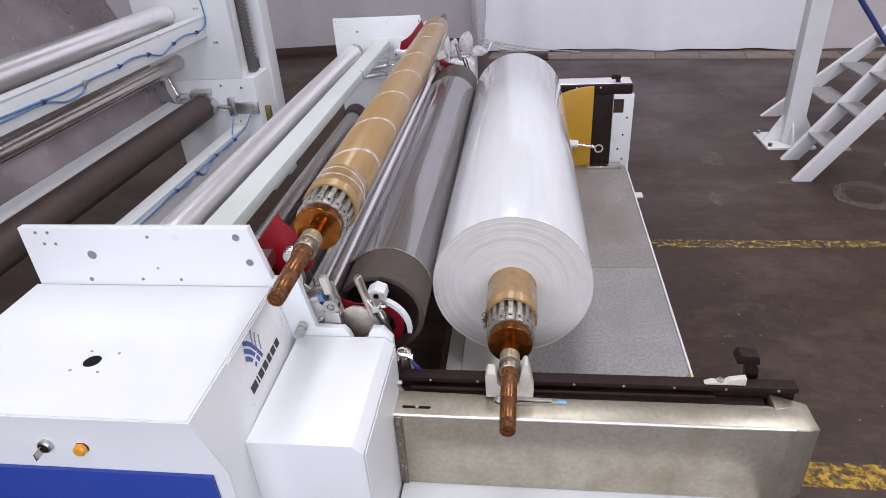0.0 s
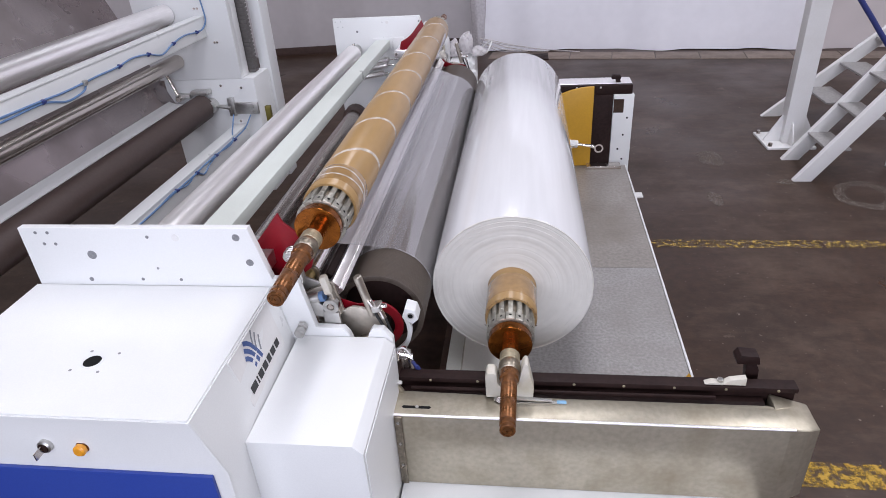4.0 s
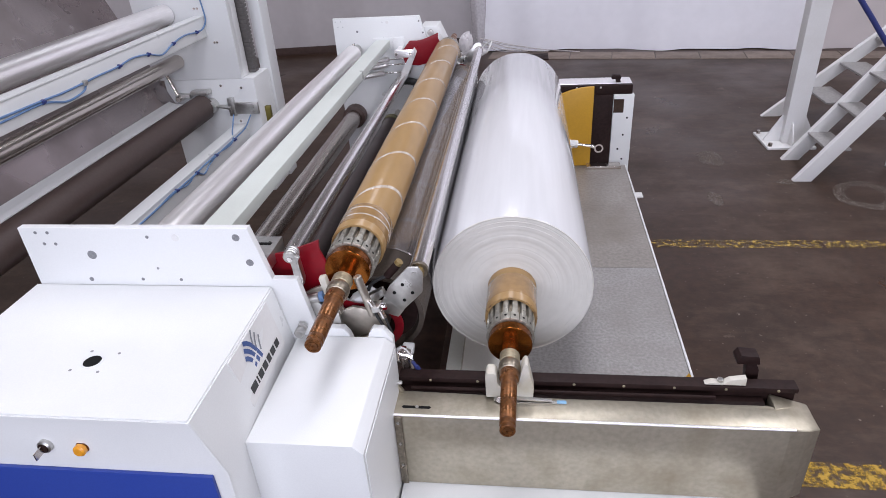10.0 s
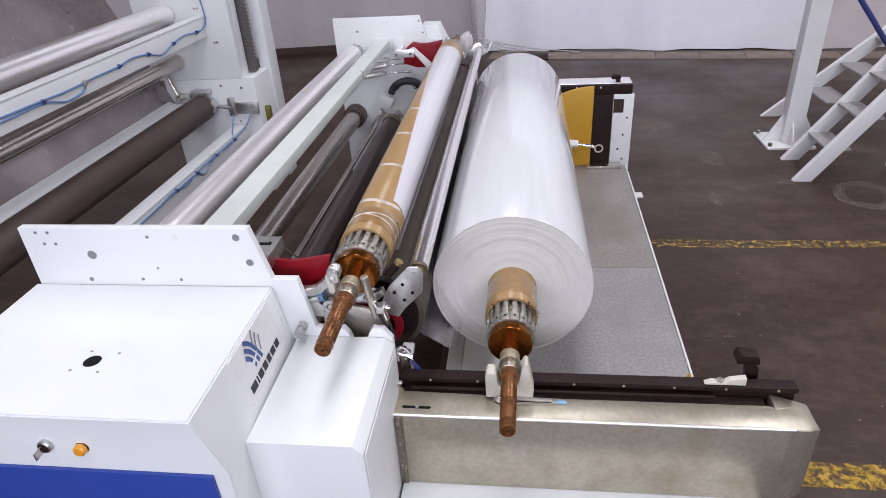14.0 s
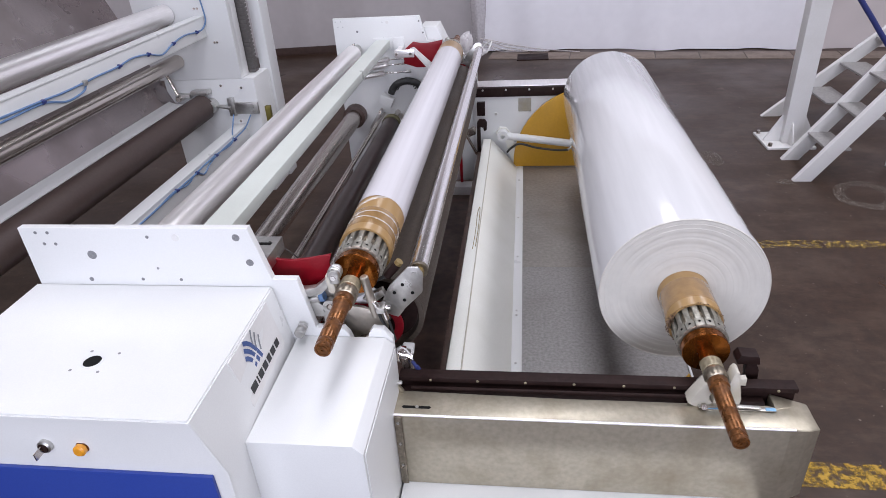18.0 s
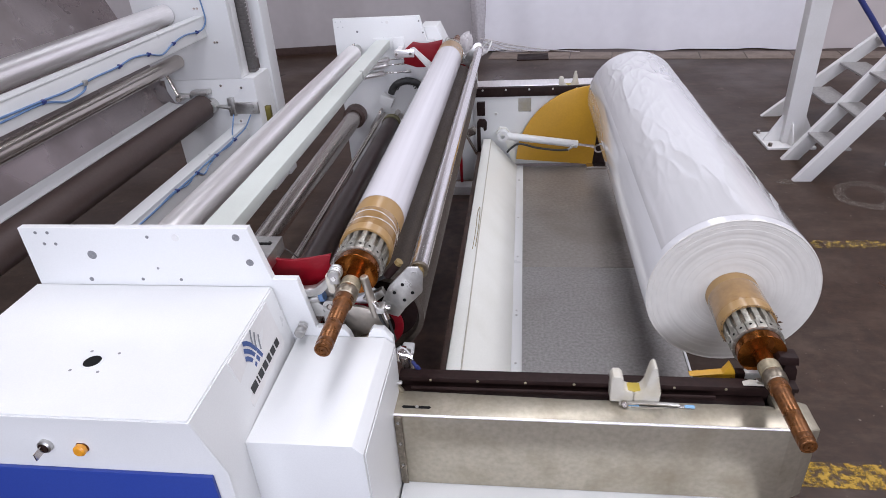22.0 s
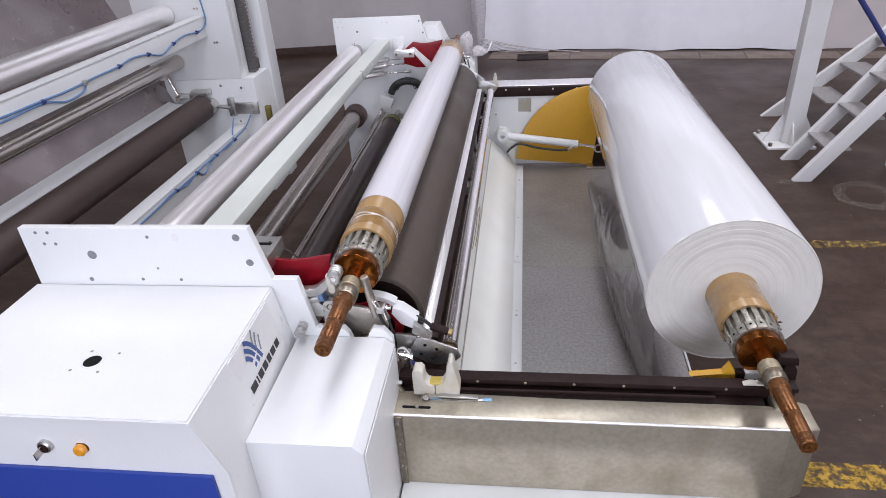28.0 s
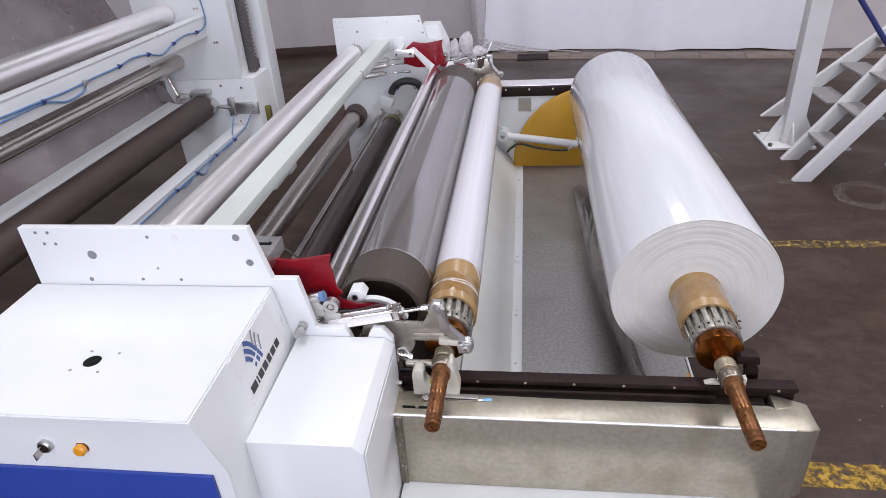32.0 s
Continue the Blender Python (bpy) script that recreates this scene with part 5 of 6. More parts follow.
part("thin_line", tube(B(), [(-0.385, 1.515, 0.855), (-0.380, 1.51, 0.872), (-0.362, 1.51, 0.876), (-0.348, 1.51, 0.858), (-0.338, 1.512, 0.83)], 0.0025), GREYWHITE, vl, "thin white air line")
for dx, dz in ((0.0, 0.0), (0.012, -0.016)):
    part("blue_fitting", bar(B(), (-0.340 + dx, 1.515, 0.822 + dz), (-0.326 + dx, 1.515, 0.792 + dz), 0.0055), DARKBLUE, vl, "blue push fitting")
for x, z in ((-0.374, 0.80), (-0.374, 0.70)):
    part("side_bolt", bar(B(), (x - 0.002, 1.44, z), (x + 0.012, 1.44, z), 0.006, 6), ZINC, vl)

gp = thing("pivot_lever", -0.33, 4.55, 0.06, "dark steel lever on a pivot beside the far rail", "lever")
part("hook", prism(B(), [(-0.345, 0.50), (-0.343, 0.57), (-0.325, 0.592), (-0.285, 0.590), (-0.268, 0.565), (-0.272, 0.515), (-0.290, 0.50), (-0.300, 0.53), (-0.318, 0.535)], 4.53, 4.56, 0.004), BLACK, gp)
part("shank", prism(B(), [(-0.352, 0.06), (-0.345, 0.50), (-0.318, 0.53), (-0.322, 0.06)], 4.535, 4.555, 0.003), BLACK, gp)
part("stay", bar(B(), (-0.44, 4.54, 0.50), (-0.35, 4.54, 0.32), 0.011), DULLSTEEL, gp)
part("stay_eye", prism(B(), [(-0.425, 0.44), (-0.43, 0.50), (-0.37, 0.535), (-0.352, 0.52), (-0.356, 0.47)], 4.56, 4.575, 0.003), DULLSTEEL, gp)
ct = thing("cross_tie", -0.5, 4.4, 0.0601, "grey painted cross tie under the drum", "machine frame")
part("channel", prism(B(), [(4.36, 0.0601), (4.36, 0.13), (4.46, 0.13), (4.46, 0.118), (4.37, 0.118), (4.37, 0.0601)], -1.2, -0.35, 0.002, "x"), GREYWHITE, ct)
part("red_stop", box(B(), -0.475, -0.455, 4.44, 4.46, 0.1305, 0.39, 0.002), RED, ct, "red painted upright stop")

# ---- marks, switch and lamp on the cabinet ----


def on_panel(y, z, lift=0.0052):
    """A point on the cabinet's slanting right-hand side."""
    return Vector((-0.72 + (1.125 - z) * (0.033 + (1.468 - y) * 0.0374) / 0.17 + lift, y, z))


def panel_strip(pts, width, material, name, label=""):
    bm = B()
    prev = None
    for i, (y, z) in enumerate(pts):
        y2, z2 = pts[min(i + 1, len(pts) - 1)]
        y1, z1 = pts[max(i - 1, 0)]
        d = Vector((y2 - y1, z2 - z1)).normalized()
        n = Vector((-d.y, d.x)) * width / 2
        a, b = [bm.verts.new(on_panel(y + s * n.x, z + s * n.y)) for s in (-1, 1)]
        if prev:
            bm.faces.new((prev[0], a, b, prev[1]))
        prev = (a, b)
    return part(name, bm, material, cab, label)


bm = B()
grid = [[bm.verts.new(on_panel(1.135 + 0.262 * a / 12, 0.978 + 0.140 * b / 6, 0.004)) for b in range(7)] for a in range(13)]
for p, q in zip(grid, grid[1:]):
    for b in range(6):
        bm.faces.new((p[b], q[b], q[b + 1], p[b + 1]))
rim = [r[0] for r in grid] + grid[-1][1:] + [r[-1] for r in grid[-2::-1]] + grid[0][-2:0:-1]
low = [bm.verts.new(v.co - Vector((0.006, 0, 0))) for v in rim]
for a in range(len(rim)):
    b = (a + 1) % len(rim)
    bm.faces.new((rim[a], rim[b], low[b], low[a]))
part("mark_plate", bm, GREYWHITE, cab, "pale plate with a printed mark")
for pts in ([(1.272, 1.117), (1.262, 1.103), (1.254, 1.084)], [(1.283, 1.101), (1.271, 1.087), (1.261, 1.068)], [(1.295, 1.0855), (1.285, 1.071), (1.276, 1.050)]):
    panel_strip(pts, 0.007, GREYPRINT, "grey_stripe")
for pts in ([(1.2167, 1.113), (1.232, 1.104), (1.2436, 1.092), (1.257, 1.066), (1.269, 1.034)], [(1.2075, 1.098), (1.221, 1.087), (1.2332, 1.073), (1.242, 1.056), (1.2495, 1.036)], [(1.198, 1.080), (1.208, 1.073), (1.2165, 1.064), (1.2225, 1.052), (1.228, 1.036)]):
    panel_strip(pts, 0.0125, NAVYPRINT, "navy_stripe")
for y, w in ((1.157, .035), (1.199, .007), (1.213, .026), (1.246, .026), (1.279, .022), (1.308, .027), (1.342, .026)):
    panel_strip([(y, 1.009), (y + w, 1.009)], 0.0215, BLACKPRINT, "print_bar")
sw = thing("key_switch", -1.089, 0.93, 1.035, "black key switch in a chrome ring", "switch")
part("ring", bar(B(), (-1.089, 0.942, 1.036), (-1.089, 0.918, 1.036), 0.017, 28, .003), ZINC, sw)
part("face", bar(B(), (-1.089, 0.9185, 1.036), (-1.089, 0.916, 1.036), 0.013, 24), BLACK, sw)
part("key", box(B(), -1.0905, -1.0875, 0.89, 0.916, 1.026, 1.046, 0.001), DULLSTEEL, sw)
lp = thing("indicator_lamp", -1.001, 0.93, 1.031, "amber indicator lamp in a brass ring", "indicator lamp")
part("ring", bar(B(), (-1.001, 0.942, 1.032), (-1.001, 0.931, 1.032), 0.018, 28, .002), COPPER, lp)
part("lens", bar(B(), (-1.001, 0.931, 1.032), (-1.001, 0.914, 1.032), 0.015, 28, .004), ORANGE, lp, "amber lens")

# ---- details of the unloading rails ----
stop = thing("end_stop", 0.68, 1.555, 0.70, "black rubber end stop on the near rail", "end stop")
part("stem", prism(B(), [(0.672, 0.70), (0.706, 0.70), (0.700, 0.80), (0.688, 0.826), (0.661, 0.826), (0.662, 0.80)], 1.545, 1.572, 0.003), BLACK, stop)
part("head", prism(B(), [(0.630, 0.8265), (0.697, 0.8265), (0.690, 0.856), (0.638, 0.860), (0.627, 0.842)], 1.535, 1.580, 0.005), BLACK, stop)
stopf = copy_thing(stop, pose(0.68, 4.69, 0.70))
lev = thing("pawl_lever", 0.59, 1.49, 0.793, "worn white pawl lever with blue grease marks", "lever")
part("lever_bar", prism(B(), [(0.53, 0.794), (0.55, 0.803), (0.585, 0.80), (0.60, 0.812), (0.645, 0.82), (0.645, 0.794)], 1.480, 1.500, 0.002), NYLON, lev)
part("pivot", hexbolt(B(), (0.575, 1.49, 0.803), (0, 0, 1), 0.01, 0.007), ZINC, lev)
part("slot", prism(B(), [(-0.352, 1.374), (-0.272, 1.374), (-0.268, 1.379), (-0.272, 1.384), (-0.352, 1.384), (-0.356, 1.379)], 0.7595, 0.7612, 0, "z"), HOLE, rail)
part("slot_screw", disc(B(), (-0.31, 1.379, 0.7605), (0, 0, 1), 0.005, 0.003), ZINC, rail)
part("raised_end", prism(B(), [(-0.40, 0.7605), (-0.40, 0.79), (-0.385, 0.795), (-0.375, 0.785), (-0.36, 0.7605)], 1.44, 1.452, 0.001), STAINLESS, rail)
part("end_plate", prism(B(), [(1.345, 0.40), (1.345, 0.757), (1.47, 0.77), (1.47, 0.40)], -0.408, -0.4035, 0.001, "x"), STAINLESS, rail)
for y, z in ((1.36, 0.73), (1.36, 0.62), (1.36, 0.50)):
    part("rivet", hexbolt(B(), (-0.4035, y, z), (1, 0, 0), 0.006, 0.004), ZINC, rail)
for x in [-0.28 + k * 0.145 for k in range(8)]:
    part("rail_bolt", hexbolt(B(), (x, 1.4742, 0.784), (0, -1, 0), 0.0045, 0.0025), COLLAR, rail)
part("belt", box(B(), -0.34, 0.56, 1.4535, 1.461, 0.7625, 0.772, 0.0035), BLACK, rail)
part("cover_hole", disc(B(), (-0.316, 1.346, 0.685), (0, -1, 0), 0.005, 0.0015), HOLE, rail)
for x in [-0.30 + k * 0.17 for k in range(6)]:
    part("rail_bolt", hexbolt(B(), (x, 4.62, 0.785), (0, -1, 0), 0.008, 0.004), ZINC, far)
part("square_opening", box(B(), 0.648, 0.72, 4.608, 4.6105, 0.60, 0.70, 0), FLOOR, far)
for x, z in ((0.75, 0.56), (0.73, 0.43), (0.70, 0.32), (0.735, 0.24)):
    part("bolt_hole", disc(B(), (x, 4.61, z), (0, -1, 0), 0.007, 0.0015), HOLE, far)
part("black_bracket", box(B(), -0.345, -0.285, 4.595, 4.632, 0.60, 0.70, 0.003), BLACK, far)
ey = thing("eye_bolt", 0.54, 4.55, 0.345, "steel lifting eye on a threaded rod", "eye bolt")
part("ring", lathe(B(), [(0.022, -.006), (0.034, -.006), (0.034, .006), (0.022, .006), (0.022, -.006)], 28, 0, 0, Matrix.Translation((0.555, 4.55, 0.35))), DULLSTEEL, ey)
part("stud", bar(B(), (0.47, 4.55, 0.375), (0.525, 4.55, 0.355), 0.008), ZINC, ey)
part("hose", tube(B(), [(-0.12, 4.52, 0.34), (-0.089, 4.50, 0.381), (-0.026, 4.50, 0.412), (0.099, 4.50, 0.379), (0.244, 4.50, 0.359), (0.326, 4.50, 0.36)], 0.008), BLACKHOSE, cyl, "black hydraulic hose")
part("hose_fitting", bar(B(), (0.325, 4.50, 0.36), (0.37, 4.52, 0.385), 0.010), ZINC, cyl)
part("pin_bracket", prism(B(), [(-0.21, 0.46), (-0.18, 0.505), (-0.13, 0.50), (-0.07, 0.42), (-0.06, 0.22), (-0.09, 0.22), (-0.13, 0.38)], 4.605, 4.633, 0.003), CREAM, cyl, "off-white pin bracket")

# ---- chequered plate: raised lozenges on the near half of the platform ----
bm = B()
k = 0
y = 1.60
while y < 3.08:
    x = 0.02 + (0.0135 if k % 2 else 0)
    m = 0
    while x < 0.70:
        d = 0.0075 if (k + m) % 2 else -0.0075
        px, py = -d * 0.38, abs(d) * 0.38
        top = [bm.verts.new((x + a, y + b, 0.2007)) for a, b in ((-d * .6, -abs(d) * .6), (px * .4, py * .4), (d * .6, abs(d) * .6), (-px * .4, -py * .4))]
        low = [bm.verts.new((x + a, y + b, 0.1998)) for a, b in ((-d, -abs(d)), (px, py), (d, abs(d)), (-px, -py))]
        bm.faces.new(top)
        for i in range(4):
            bm.faces.new((low[i], low[(i + 1) % 4], top[(i + 1) % 4], top[i]))
        x += 0.027
        m += 1
    y += 0.0135
    k += 1
t = part("chequer", bm, DECK, plat)
t["kind"] = "stuff"
part("right_lip", prism(B(), [(0.716, 1.53), (0.726, 1.53), (0.769, 4.58), (0.760, 4.58)], 0.168, 0.206, 0.001, "z"), WHITE, plat, "white edge lip")
part("end_block", box(B(), 0.47, 0.72, 4.50, 4.585, 0.2005, 0.225, 0.003), DULLSTEEL, plat)
for y in (1.75, 2.25, 2.62, 2.66, 3.2, 3.7, 4.3):
    part("strip_bolt", hexbolt(B(), (-0.03, y, 0.206), (0, 0, 1), 0.006, 0.004), ZINC, plat)
part("wire_loop", tube(B(), [(-0.252, 2.95, 0.4195), (-0.250, 3.15, 0.4195), (-0.253, 3.35, 0.4195), (-0.259, 3.42, 0.4195), (-0.266, 3.33, 0.4195), (-0.263, 3.12, 0.4195), (-0.266, 2.92, 0.4195)], 0.0018), BRASS, plat, "rusty loop of wire")
part("top_flange", prism(B(), [(-0.246, 0.416), (-0.302, 0.419), (-0.305, 0.415), (-0.305, 0.395), (-0.302, 0.395), (-0.302, 0.414), (-0.246, 0.412)], 1.53, 4.60, 0.0004), CREAM, plat, "off-white folded flange above the sloping sheet")
part("seam_bead", bar(B(), (-0.2425, 1.53, 0.4175), (-0.2425, 4.59, 0.4175), 0.0032, 8), NYLON, plat, "yellowed sealing bead along the seam")
part("floor_tab", box(B(), 0.795, 0.89, 4.42, 4.50, 0.0, 0.012, 0.002), GREYWHITE, plat)
for x, y in ((0.05, 1.7), (0.65, 1.7), (0.05, 4.4), (0.68, 4.4)):
    part("foot", box(B(), x - .03, x + .03, y - .03, y + .03, 0, 0.1695, 0.002), BLACK, plat)
pan = base_solid("base_pan", box(B(), -1.44, -0.31, 1.50, 4.65, 0.0, 0.06, 0.004), PAN, "dark brown base pan beneath the winder", "machine base", -0.9, 3.1, 0)
base_solid("side_bar", box(B(), -0.345, -0.318, 1.53, 4.6, 0.0605, 0.34, 0.003), PAN, "dark brown steel bar beside the sloping sheet", "machine frame", -0.33, 3.1, 0.06)

# ---- details of the neighbouring roller line ----
HX = -2.308
UPPER = [(1.3, 1.335), (2.0, 1.338), (2.48, 1.322), (2.774, 1.315), (2.917, 1.309), (3.102, 1.31), (3.224, 1.313), (3.441, 1.313), (3.589, 1.324), (3.765, 1.306), (3.925, 1.268), (4.085, 1.302), (4.262, 1.319), (4.434, 1.306), (4.54, 1.31)]
for pts in ([(HX, y, z) for y, z in UPPER] + [(-2.295, 4.585, 1.36), (-2.30, 4.592, 1.45), (-2.32, 4.594, 1.6), (-2.38, 4.594, 2.0)],
            [(HX, 1.3, 1.312), (HX, 2.0, 1.316), (HX, 2.48, 1.303), (HX, 2.767, 1.302), (HX, 2.936, 1.262), (HX, 3.079, 1.271), (HX, 3.115, 1.30), (HX, 3.10, 1.31)]):
    base_solid("air_hose", tube(B(), pts, 0.0055), BLUEHOSE, "blue plastic air hose tied along the white beam", "hose", -2.31, 3, 1.25, "air hoses")
LX = -2.152
for pts in ([(LX, 1.8, 0.545), (LX, 2.6, 0.55), (LX, 3.1, 0.54), (LX, 3.365, 0.552), (LX, 3.545, 0.526), (LX, 3.685, 0.548), (LX, 3.988, 0.553), (LX, 4.264, 0.538), (LX - 0.02, 4.36, 0.60), (LX - 0.05, 4.50, 0.68)],
            [(LX, 1.8, 0.53), (LX, 2.6, 0.535), (LX, 3.365, 0.545), (LX, 3.60, 0.545), (LX, 3.70, 0.54), (LX, 3.78, 0.50), (LX, 3.88, 0.53), (LX, 4.0, 0.545), (LX, 4.2, 0.55), (LX, 4.354, 0.551), (LX + 0.02, 4.50, 0.575), (LX + 0.06, 4.56, 0.66)]):
    base_solid("air_hose", tube(B(), pts, 0.0055), BLUEHOSE, "blue plastic air hose tied along the white beam", "hose", -2.17, 3, 0.5, "air hoses")
for x, y, z in ((HX, 2.77, 1.309), (HX, 3.441, 1.313), (HX, 3.765, 1.306), (HX, 4.085, 1.302), (HX, 4.434, 1.306), (LX, 3.40, 0.549), (LX, 3.685, 0.546), (LX, 3.99, 0.55), (LX, 4.32, 0.545)):
    w = 0.020 if abs(y - 2.77) < 0.01 else 0.010
    bm = lathe(B(), [(0.004, -w / 2), (0.0125, -w / 2), (0.0135, -w / 4), (0.0135, w / 4), (0.0125, w / 2), (0.004, w / 2)], 14, 0, 0, Matrix.Translation((x + 0.001, y, z)))
    box(bm, x + 0.008, x + 0.022, y - 0.004, y + 0.004, z - 0.004, z + 0.010, 0.002)
    base_solid("cable_tie", bm, DARKBLUE, "dark blue tie holding the hoses", "cable tie", x, y, z, "cable ties")
base_solid("hose_clip", box(B(), HX - 0.001, HX + 0.016, 3.09, 3.12, 1.298, 1.326, 0.004), ZINC, "small steel clip where the hoses meet", "clip", HX, 3.105, 1.30)
lb = thing("bearing_block", -2.38, 4.56, 0.74, "zinc plated bearing block at the dark roller's end", "bearing", "line bearings")
part("block", box(B(), -2.52, -2.38, 4.52, 4.598, 0.83, 0.86, 0.004), ZINC, lb)
part("cup", rod(B(), 0.055, 4.50, 4.598, -2.40, 0.735, 24), ZINC, lb)
part("spindle", bar(B(), (-2.36, 4.56, 0.735), (-2.24, 4.56, 0.715), 0.014), ZINC, lb)
lg = thing("load_cell", -2.12, 4.57, 0.70, "zinc plated mounting plate with two fittings", "bracket")
part("plate", box(B(), -2.22, -2.03, 4.575, 4.598, 0.66, 0.75, 0.003), ZINC, lg)
part("upright_plate", box(B(), -2.26, -2.215, 4.56, 4.598, 0.65, 0.79, 0.003), ZINC, lg)
for x, z in ((-2.07, 0.72), (-2.07, 0.68), (-2.25, 0.69)):
    part("fitting", hexbolt(B(), (x, 4.575, z), (0, -1, 0), 0.014, 0.02), ZINC, lg)
ab = thing("pivot_bracket", -2.60, 4.55, 1.33, "zinc plated bracket beside the large roller", "bracket")
part("plate", box(B(), -2.66, -2.50, 4.50, 4.598, 1.285, 1.325, 0.003), ZINC, ab)
part("bolt", hexbolt(B(), (-2.55, 4.53, 1.325), (0, 0, 1), 0.016, 0.01), ZINC, ab)
for x, z in ((-2.345, 1.44), (-2.37, 1.44), (-2.27, 1.20), (-2.25, 1.20)):
    base_solid("cap_screw", hexbolt(B(), (x, 4.6, z), (0, -1, 0), 0.009, 0.006), DULLSTEEL, "small dark cap screw in the white frame", "bolt", x, 4.6, z, "cap screws")
yb = base_solid("brass_block", box(B(), -2.030, -1.990, 4.70, 4.74, 0.55, 0.68, 0.003), mat("brass_green", (0.20, 0.17, 0.04), 0.4, 0.6), "small brass-green block on the frame's side", "fitting", -2.01, 4.72, 0.55)
# highlight on the guide sheet's curved foot, put in as a white strip
base_solid("sheet_lip", prism(B(), [(-2.70, 0.722), (-2.605, 0.722), (-2.600, 0.768), (-2.66, 0.771), (-2.70, 0.785), (-2.705, 0.79)], 1.1, 4.52, 0.0005), WHITE, "white strip for the highlight along the guide sheet's curved foot", "sheet metal", -2.69, 3, 0.722)
nb = thing("tension_bracket", -2.56, 4.55, 0.84, "zinc plated bracket with a slanting rod behind the dark roller", "bracket")
part("plate", box(B(), -2.66, -2.54, 4.54, 4.598, 0.80, 0.83, 0.003), ZINC, nb)
part("rod", bar(B(), (-2.70, 4.57, 0.98), (-2.63, 4.55, 0.80), 0.012), DULLSTEEL, nb)
part("knuckle", bar(B(), (-2.63, 4.52, 0.80), (-2.63, 4.595, 0.80), 0.022, 20, .003), DULLSTEEL, nb)
lo = thing("return_roller", -2.36, 2.9, 0.42, "dark steel return roller under the line", "roller", "line rollers")
part("barrel", rod(B(), 0.045, 1.2, 4.40, -2.36, 0.42, 32), NIPRUBBER, lo)
part("journal", rod(B(), 0.016, 4.40, 4.598, -2.36, 0.42, 20, 0.001), DULLSTEEL, lo)
for x, z in ((-2.20, 0.60), (-2.14, 0.86), (-2.30, 0.88)):
    base_solid("cap_screw", hexbolt(B(), (x, 4.6, z), (0, -1, 0), 0.010, 0.006), DULLSTEEL, "small dark cap screw in the white frame", "bolt", x, 4.6, z, "cap screws")
# ribs of the cable chain
bm = B()
for k in range(70):
    z = 0.935 + k * 0.028
    box(bm, -2.204, -2.075, 4.774, 4.845, z, z + 0.018, 0)
part("chain_rib", bm, CHAINGREY, lf)["kind"] = "stuff"
base_solid("upper_sheet", prism(B(), [(-3.12, 1.705), (-3.0, 2.6), (-3.02, 2.6), (-3.14, 1.705)], 1.1, 4.59, 0.001), DARKGALV, "dull sheet metal guide above the rollers", "sheet metal", -3.1, 3, 1.7)

# ---- post, stairs and far floor ----
for y, s in ((5.47, -1), (5.59, 1)):
    part("gusset", prism(B(), [(y, 0.0205), (y, 0.20), (y + s * .02, 0.20), (y + s * .10, 0.05), (y + s * .10, 0.0205)], 2.254, 2.266, 0.001, "x"), GREYWHITE, post)
for x, s in ((2.205, -1), (2.36, 1)):
    part("gusset", prism(B(), [(x, 0.0205), (x, 0.20), (x + s * .01, 0.26), (x + s * .13, 0.04), (x + s * .13, 0.0205)], 5.524, 5.536, 0.001), GREYWHITE, post)
for x, y in ((2.09, 5.40), (2.42, 5.40), (2.09, 5.72), (2.42, 5.72)):
    part("anchor_bolt", hexbolt(B(), (x, y, 0.02), (0, 0, 1), 0.018, 0.03), DULLSTEEL, post)
part("prop", box(B(), 2.82, 2.93, 4.92, 5.0, 0.0, 0.62, 0.003), GREYWHITE, st)
part("handrail", tube(B(), [(1.95, 4.68, 1.60), (2.187, 4.68, 1.303), (2.292, 4.68, 1.175), (2.36, 4.68, 1.09), (2.55, 4.68, 0.86)], 0.017, 12), DARKBLUE, st, "dark blue tubular handrail")
base_solid("floor_drain", box(B(), -0.09, 0.33, 8.76, 9.10, 0.0005, 0.012, 0.002), BLACK, "dark floor drain cover by the back wall", "drain", 0.12, 8.93, 0)
TL = None
for k in range(14):
    x = -0.2 + k * 0.55
    yy = 8.98 - 0.125 * (x - 0.4)
    if TL is None:
        bm = box(B(), -0.272, 0.272, -0.19, 0.19, 0.0005, 0.008, 0.002)
        tiles = thing("edge_tiles", 3, 8.6, 0, "row of pale floor tiles along the back wall", "floor tiles", kind="structure")
        ob = part("tile", bm, TILE)
        ob.parent = tiles
        TL = ob
    else:
        ob = new("tile", TL.data)
        ob.parent = tiles
    ob.location = (x - 3, yy - 8.6, 0)
    ob.rotation_euler = (0, 0, -0.124)
# crumpled sheet on the far housing and a ring left on the floor
RAG = film_mat("crumpled_white_film", (0.64, 0.61, 0.62), 0.30, 0.3, 0.2)
for cx, cy, sx, sy, n0, hh in ((-0.535, 4.98, 0.045, 0.07, 3, 0.14), (-0.44, 5.02, 0.055, 0.08, 11, 0.18), (-0.345, 4.99, 0.06, 0.08, 6, 0.075)):
    bm = B()
    bmesh.ops.create_icosphere(bm, subdivisions=4, radius=1)
    for v in bm.verts:
        d = 1 + 0.28 * noise.noise(v.co * 1.3 + Vector((n0, 0, 0))) - 0.22 * abs(noise.noise(v.co * 2.6 + Vector((0, n0, 0))))
        v.co = Vector((cx + v.co.x * sx * d, cy + v.co.y * sy * d, 0.951 + max(0.002, (v.co.z * d * .5 + .48) * hh)))
    base_solid("crumpled_sheet", bm, RAG, "crumpled white plastic film on the far housing", "plastic sheet", cx, cy, 0.951, "crumpled film")
